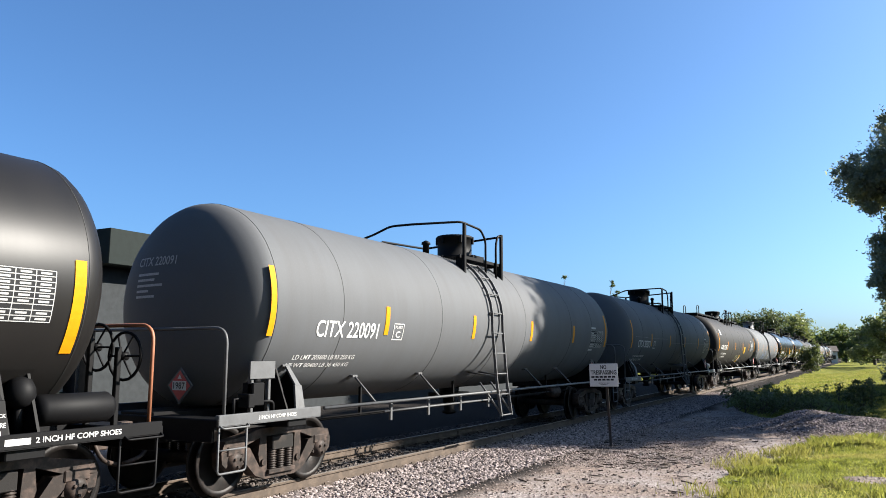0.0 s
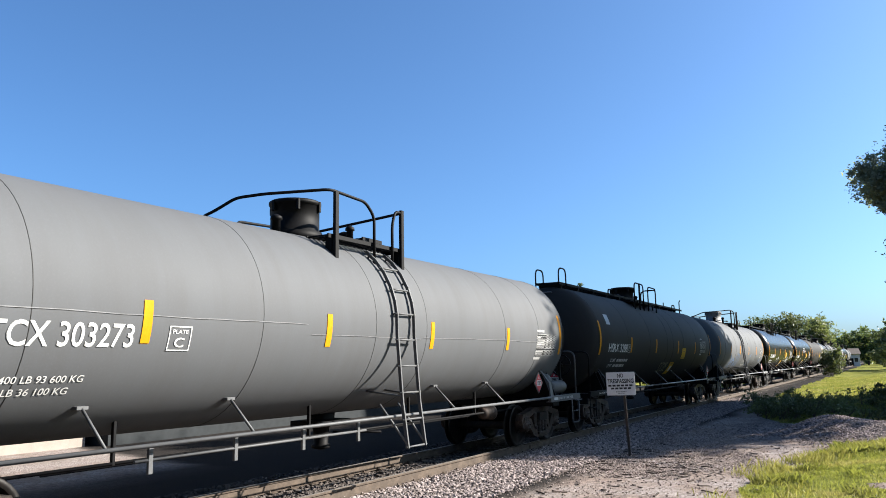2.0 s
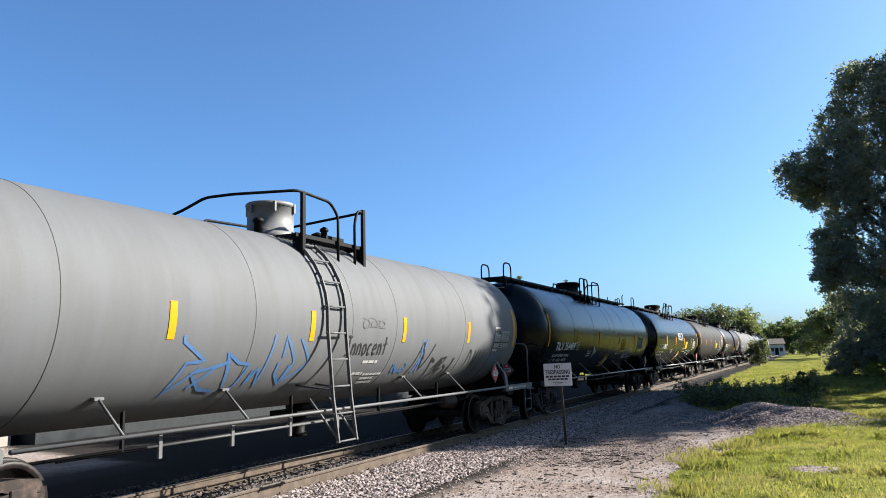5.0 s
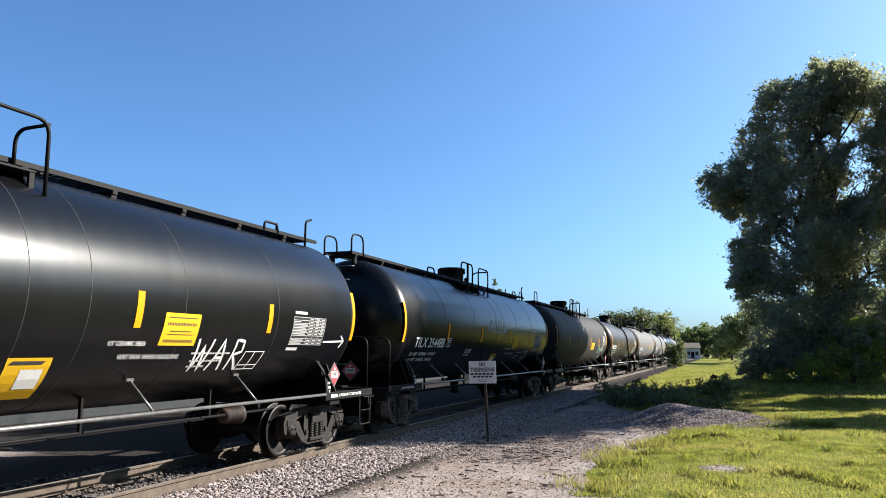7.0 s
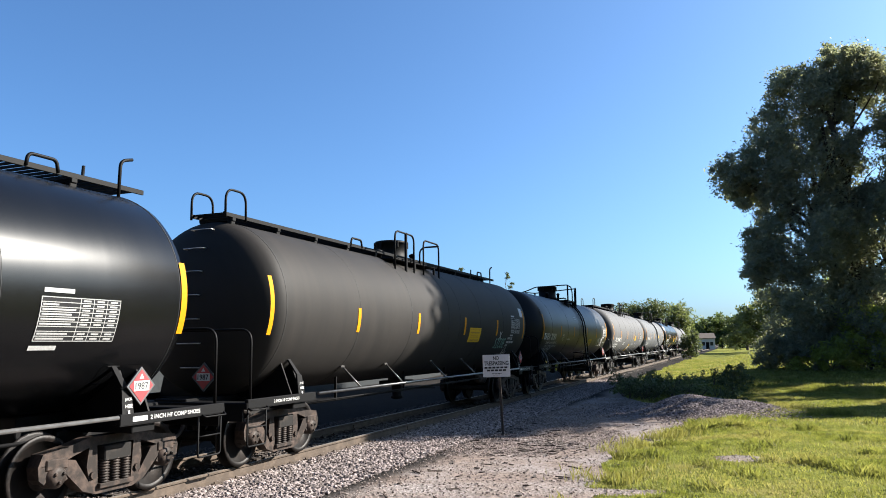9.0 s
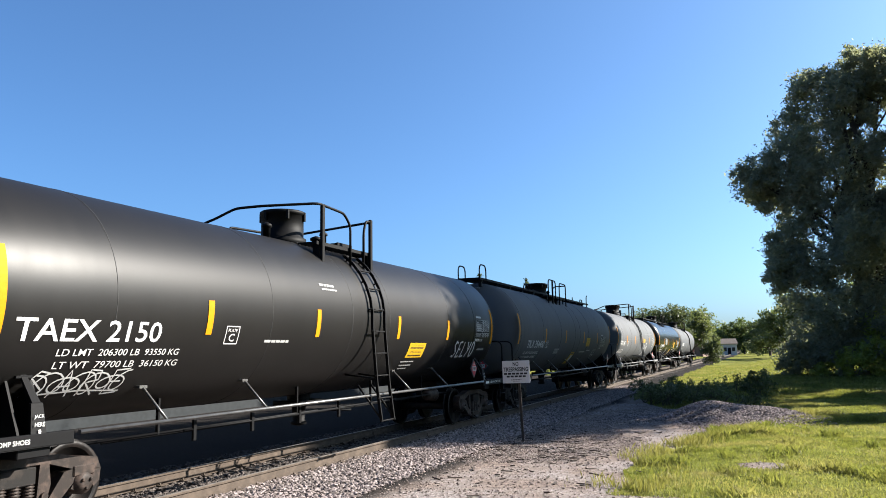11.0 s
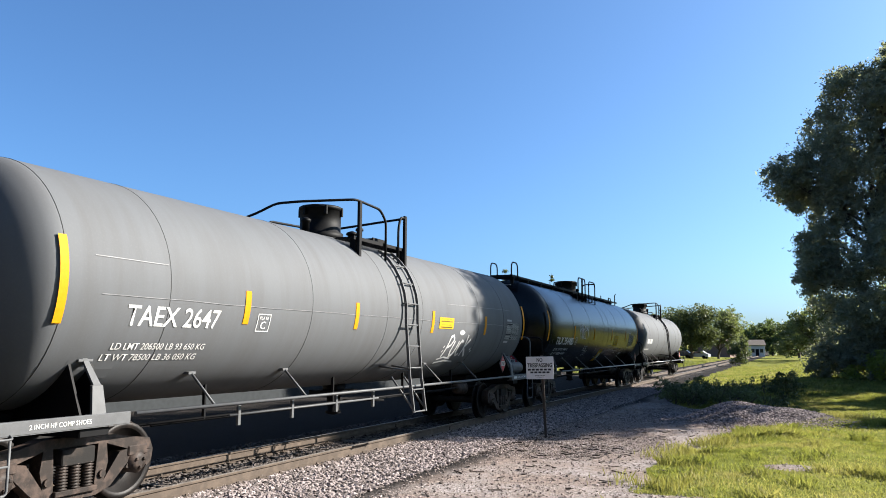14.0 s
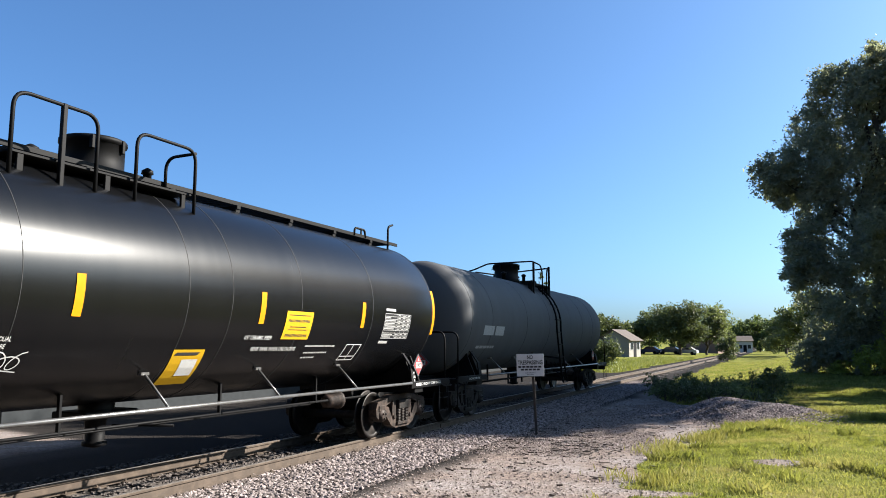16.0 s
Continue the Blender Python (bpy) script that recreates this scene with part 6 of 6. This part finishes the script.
    # saplings at the track's edge farther on
    bush("sapling", -5.4, 96, [(0, 0, 1.6, 1.2, 1.2, 1.4), (0.2, 0, 3.0, 0.7, 0.7, 1.1)], 2600, 0.16, LEAF_B, 31, "young tree at the track's edge")
    bush("sapling", -14.2, 66, [(0, 0, 1.0, 1.0, 1.0, 1.1), (0.9, 0, 1.5, 0.9, 0.9, 1.4)], 2600, 0.14, LEAF_B, 32, "bushy sapling on the verge")
    bush("sapling", -15.6, 70, [(0, 0, 1.3, 1.2, 1.0, 1.3)], 1800, 0.14, LEAF_B, 33, "bushy sapling on the verge")
    # trees across the track
    def far(x, y, h, w, seed, mat=LEAF_B, n=9000, size=0.28):
        r = random.Random(seed)
        lb = [(x + r.uniform(-0.6, 0.6) * w, y + r.uniform(-0.5, 0.5) * w, h * r.uniform(0.35, 0.82), w * r.uniform(0.35, 0.6), w * r.uniform(0.35, 0.6), h * r.uniform(0.16, 0.24)) for _ in range(9)]
        tree("roadside_tree", (x, y), 0.3, lb, n, size, mat, seed, "round leafy tree across the track")
    far(-16.8, 150, 11, 6.3, 41, LEAF_B, 16000)
    far(-13.2, 165, 11, 5.5, 42, LEAF_A, 10000)
    far(-24.8, 152, 8.5, 4.5, 43, LEAF_A)
    far(-29, 140, 8.5, 5, 44, LEAF_B)
    far(-46, 150, 10, 6, 45, LEAF_B)
    for x, y, h, s in ((-28.7, 80, 11.2, 1), (-23.4, 80, 10.4, 2)):
        tree("slim_tree", (x, y), 0.14, [(x, y, h - 1.0, 0.35, 0.35, 1.1), (x + 0.5, y, h - 1.9, 0.45, 0.4, 0.8), (x - 0.6, y, h - 2.2, 0.5, 0.4, 0.8), (x + 0.2, y, h - 3.2, 0.9, 0.9, 1.0), (x - 0.3, y, h - 4.6, 1.2, 1.2, 1.3)], 1500, 0.13, LEAF_B, 60 + s, "slim young tree with sparse twigs")
    # woods closing the distance
    rng = random.Random(3)
    for k in range(46):
        x = -150 + k * 8.2 + rng.uniform(-3, 3)
        y = 290 + rng.uniform(-25, 60) + abs(x) * 0.1
        h = rng.uniform(9, 14)
        lb = [(x + rng.uniform(-5, 5), y + rng.uniform(-3, 3), h * rng.uniform(0.15, 0.85), rng.uniform(3, 5), 4, h * 0.22) for _ in range(9)]
        tree("far_tree", (x, y), 0.3, lb, 4200, 0.55, LEAF_C, 200 + k, "hazy tree in the distant woods")
    for k in range(9):
        x, y, h = -19 + k * 4.6 + rng.uniform(-1, 1), 238 + rng.uniform(0, 22), rng.uniform(8, 11)
        lb = [(x + rng.uniform(-3, 3), y + rng.uniform(-2, 2), h * rng.uniform(0.15, 0.85), rng.uniform(2, 3.4), 3, h * 0.2) for _ in range(8)]
        tree("far_tree", (x, y), 0.3, lb, 3600, 0.45, LEAF_C, 300 + k, "hazy tree in the distant woods")
    far2 = [(5, 150, 12, 6, 51), (12, 140, 12, 6, 52), (20, 130, 14, 7, 53), (30, 110, 14, 7, 54), (40, 90, 15, 8, 55), (36, 60, 15, 8, 56), (2, 185, 10, 5, 57)]
    for x, y, h, w, s in far2:
        r = random.Random(s)
        lb = [(x + r.uniform(-0.6, 0.6) * w, y + r.uniform(-0.5, 0.5) * w, h * r.uniform(0.2, 0.82), w * 0.5, w * 0.5, h * 0.2) for _ in range(8)]
        tree("lawn_tree", (x, y), 0.35, lb, 7000, 0.35, LEAF_A, s, "leafy tree at the far side of the lawn")


woods()

# ---------------------------------------------------------------- buildings and parked cars
SIDING = plain("cream corrugated siding", (0.21, 0.2, 0.165), 0.6, 0, 0.12, 1.5, spec=0.2)
FASCIA = plain("dark green fascia", (0.008, 0.012, 0.011), 0.7, spec=0.1)
ROOF = plain("brown shingle roof", (0.08, 0.062, 0.052), 0.9, 0, 0.3, 3)
GLASS = plain("dark window glass", (0.02, 0.025, 0.03), 0.08, 0, 0.1, 2, 0)


DARKWALL = plain("dark gray siding", (0.025, 0.028, 0.03), 0.8, spec=0.1)
CONCRETE = plain("pale dock concrete", (0.24, 0.205, 0.18), 0.85, 0, 0.2, 2.5, spec=0.1)


def warehouse():
    """Long shed beside the yard on a concrete dock, with a taller wing at its far end."""
    w = tagged(new("warehouse"), "cream corrugated metal warehouse with a dark eave", "building")
    w.matrix_basis = pose(-19.6, 13.5, 0)
    H, N = 4.95, 18.0
    part("wall", Build().box(-9, 0, -N, 0, 0.75, H - 0.36).mesh("wall", SIDING), w)
    part("loading_dock", Build().box(-9, 0.25, -N - 0.2, 0, -0.1, 0.72).mesh("loading_dock", CONCRETE), w, "pale concrete loading dock")
    for z in (0.8, 0.95):
        part("bumper_rail", shared("bumper_rail", FASCIA, lambda: Build().box(0.02, 0.12, -N, 0, -0.03, 0.03)), w, "dark bumper rail", Matrix.Translation((0, 0, z)))
    rib = shared("rib", SIDING, lambda: Build().box(0.0, 0.045, -0.035, 0.035, 1.0, H - 0.36))
    for k in range(58):
        part("siding_rib", rib, w, "", Matrix.Translation((0, -0.15 - k * 0.3, 0)))
    part("eave", Build().box(-9.2, 0.25, -N - 0.2, 0.06, H - 0.36, H).mesh("eave", FASCIA), w, "dark eave above cream siding")
    part("door", Build().box(-0.02, 0.05, -9, -6.4, 0.75, 3.3).mesh("door", STEEL_G), w, "gray roller door")
    g = tagged(new("loading_shed"), "long dark loading shed with a deep green canopy", "building")
    g.matrix_basis = pose(-18.6, 13.8, 0)
    part("wall", Build().box(-8, -0.2, 0, 44, 0, 4.5).mesh("wall", DARKWALL), g)
    part("canopy", Build().box(-8.2, 0.5, -0.25, 44.2, 4.5, 5.5).mesh("canopy", FASCIA), g, "deep dark green canopy")


def house(x, y, wide, deep, eave, ridge, turn, wallmat, label):
    h = tagged(new("house"), label, "house")
    h.matrix_basis = pose(x, y, float(height(x, y)), 0, 0, turn)
    b = Build().box(-wide / 2, wide / 2, -deep / 2, deep / 2, -0.2, eave)
    b.add([(-wide / 2, s * deep / 2, eave) for s in (-1, 1)] + [(-wide / 2, 0, ridge)], [[0, 1, 2]]).add([(wide / 2, s * deep / 2, eave) for s in (-1, 1)] + [(wide / 2, 0, ridge)], [[0, 1, 2]])
    part("wall", b.mesh("wall", wallmat), h)
    r = Build()
    for s in (-1, 1):
        vs = [(u, s * (deep / 2 + 0.4), eave - 0.15) for u in (-wide / 2 - 0.3, wide / 2 + 0.3)] + [(u, 0, ridge + 0.1) for u in (wide / 2 + 0.3, -wide / 2 - 0.3)]
        vs += [(u, v, z + 0.12) for u, v, z in vs]
        r.add(vs, [[0, 1, 2, 3], [4, 5, 6, 7], [0, 1, 5, 4], [1, 2, 6, 5], [2, 3, 7, 6], [3, 0, 4, 7]])
    part("roof", r.mesh("roof", ROOF), h)
    for u in (-0.28, 0.28):
        win = part("window", Build().box(wide * u - 0.5, wide * u + 0.5, -deep / 2 - 0.05, -deep / 2 + 0.05, 1.0, 2.2).mesh("window", WHITE), h, "white-framed window")
        part("pane", Build().box(wide * u - 0.42, wide * u + 0.42, -deep / 2 - 0.06, -deep / 2 - 0.045, 1.08, 2.12, 0).mesh("pane", GLASS), win)
    part("door", Build().box(-0.45, 0.45, -deep / 2 - 0.05, -deep / 2 + 0.05, 0, 2.05).mesh("door", STEEL_K), h)


def parked_car(x, y, turn, color, label):
    c = tagged(new("parked_car"), label, "car", "cars parked across the track")
    c.matrix_basis = pose(x, y, float(height(x, y)), 0, 0, turn)
    m = plain(label.split()[0] + " car paint", color, 0.25, 0.1, 0.05, 2, 0)
    body = [(-2.2, 0.35), (2.2, 0.35), (2.25, 0.7), (2.1, 0.9), (1.2, 0.98), (-1.9, 1.0), (-2.2, 0.85)]
    cab = [(1.0, 0.97), (0.35, 1.42), (-1.1, 1.45), (-1.75, 0.99)]
    part("body", Build().prism(body, -0.88, 0.88).mesh("body", m), c)
    k = part("cabin", Build().prism(cab, -0.74, 0.74).mesh("cabin", m), c)
    part("glass", Build().prism([(0.85, 1.0), (0.32, 1.36), (-1.02, 1.38), (-1.5, 1.02)], -0.75, 0.75).mesh("glass", GLASS), k)
    for wx in (-0.8, 0.8):
        for wy in (-1.35, 1.4):
            part("wheel", shared("car_wheel", STEEL_K, lambda: Build().lathe([(0.2, -0.1), (0.32, -0.1), (0.33, 0.1), (0.2, 0.1), (0.18, 0.06)], "x", n=18)), c, "", Matrix.Translation((wx, wy, 0.33)))


def far_place():
    warehouse()
    cream = plain("cream house paint", (0.2, 0.185, 0.155), 0.7)
    white = plain("white house paint", (0.42, 0.42, 0.41), 0.6)
    brick = plain("red-brown house paint", (0.16, 0.1, 0.08), 0.8)
    house(-21.8, 116, 4, 5, 2.5, 3.9, 75, cream, "small cream shed with a dark roof")
    house(-37, 128, 9, 8, 3.4, 6.0, 80, brick, "brick-coloured house behind parked cars")
    house(-15, 195, 8, 8, 3.0, 6.0, 70, brick, "far house with a pale roof")
    house(-8.5, 230, 4, 6, 3.2, 4.4, 10, white, "far white building among trees")
    for x, y, a, col, lab in ((-22.5, 150, 80, (0.02, 0.03, 0.06), "navy car parked across the track"), (-19, 152, 85, (0.03, 0.03, 0.035), "black car parked across the track"), (-16, 153, 80, (0.3, 0.31, 0.33), "silver car parked across the track"),
                              (-31, 118, 70, (0.6, 0.6, 0.6), "white car parked across the track"), (-34.5, 117, 75, (0.35, 0.05, 0.05), "red car parked across the track"), (-28, 117, 70, (0.4, 0.4, 0.42), "gray car parked across the track")):
        parked_car(x, y, a, col, lab)
    lamp = tagged(new("street_lamp"), "tall gray street lamp across the track", "street lamp")
    lamp.matrix_basis = pose(-24.5, 105, 0)
    part("pole", Build().lathe([(0.09, 0), (0.06, 5.4)], "z", n=10).mesh("pole", STEEL_G), lamp)
    part("lamp_head", Build().lathe([(0.05, 5.35), (0.24, 5.45), (0.24, 5.7), (0.08, 5.85)], "z", n=12).mesh("lamp_head", WHITE), lamp)


far_place()

# ---------------------------------------------------------------- movement


def motions():
    """The whole train rolls past; every wheelset turns with it."""
    for i, car in CARS:
        c = PLACES[i]
        walk(car, [(t * 0.5, pose(TRACK_X, c - travel(t * 0.5), RAIL_Z)) for t in range(33)])
    turns = [(k / 30, math.degrees(travel(k / 30) / WR)) for k in range(481)]
    for ax in WHEELSETS:
        y = ax.pop("spin")
        walk(ax, [(t, pose(0, y, WR, a)) for t, a in turns])


motions()
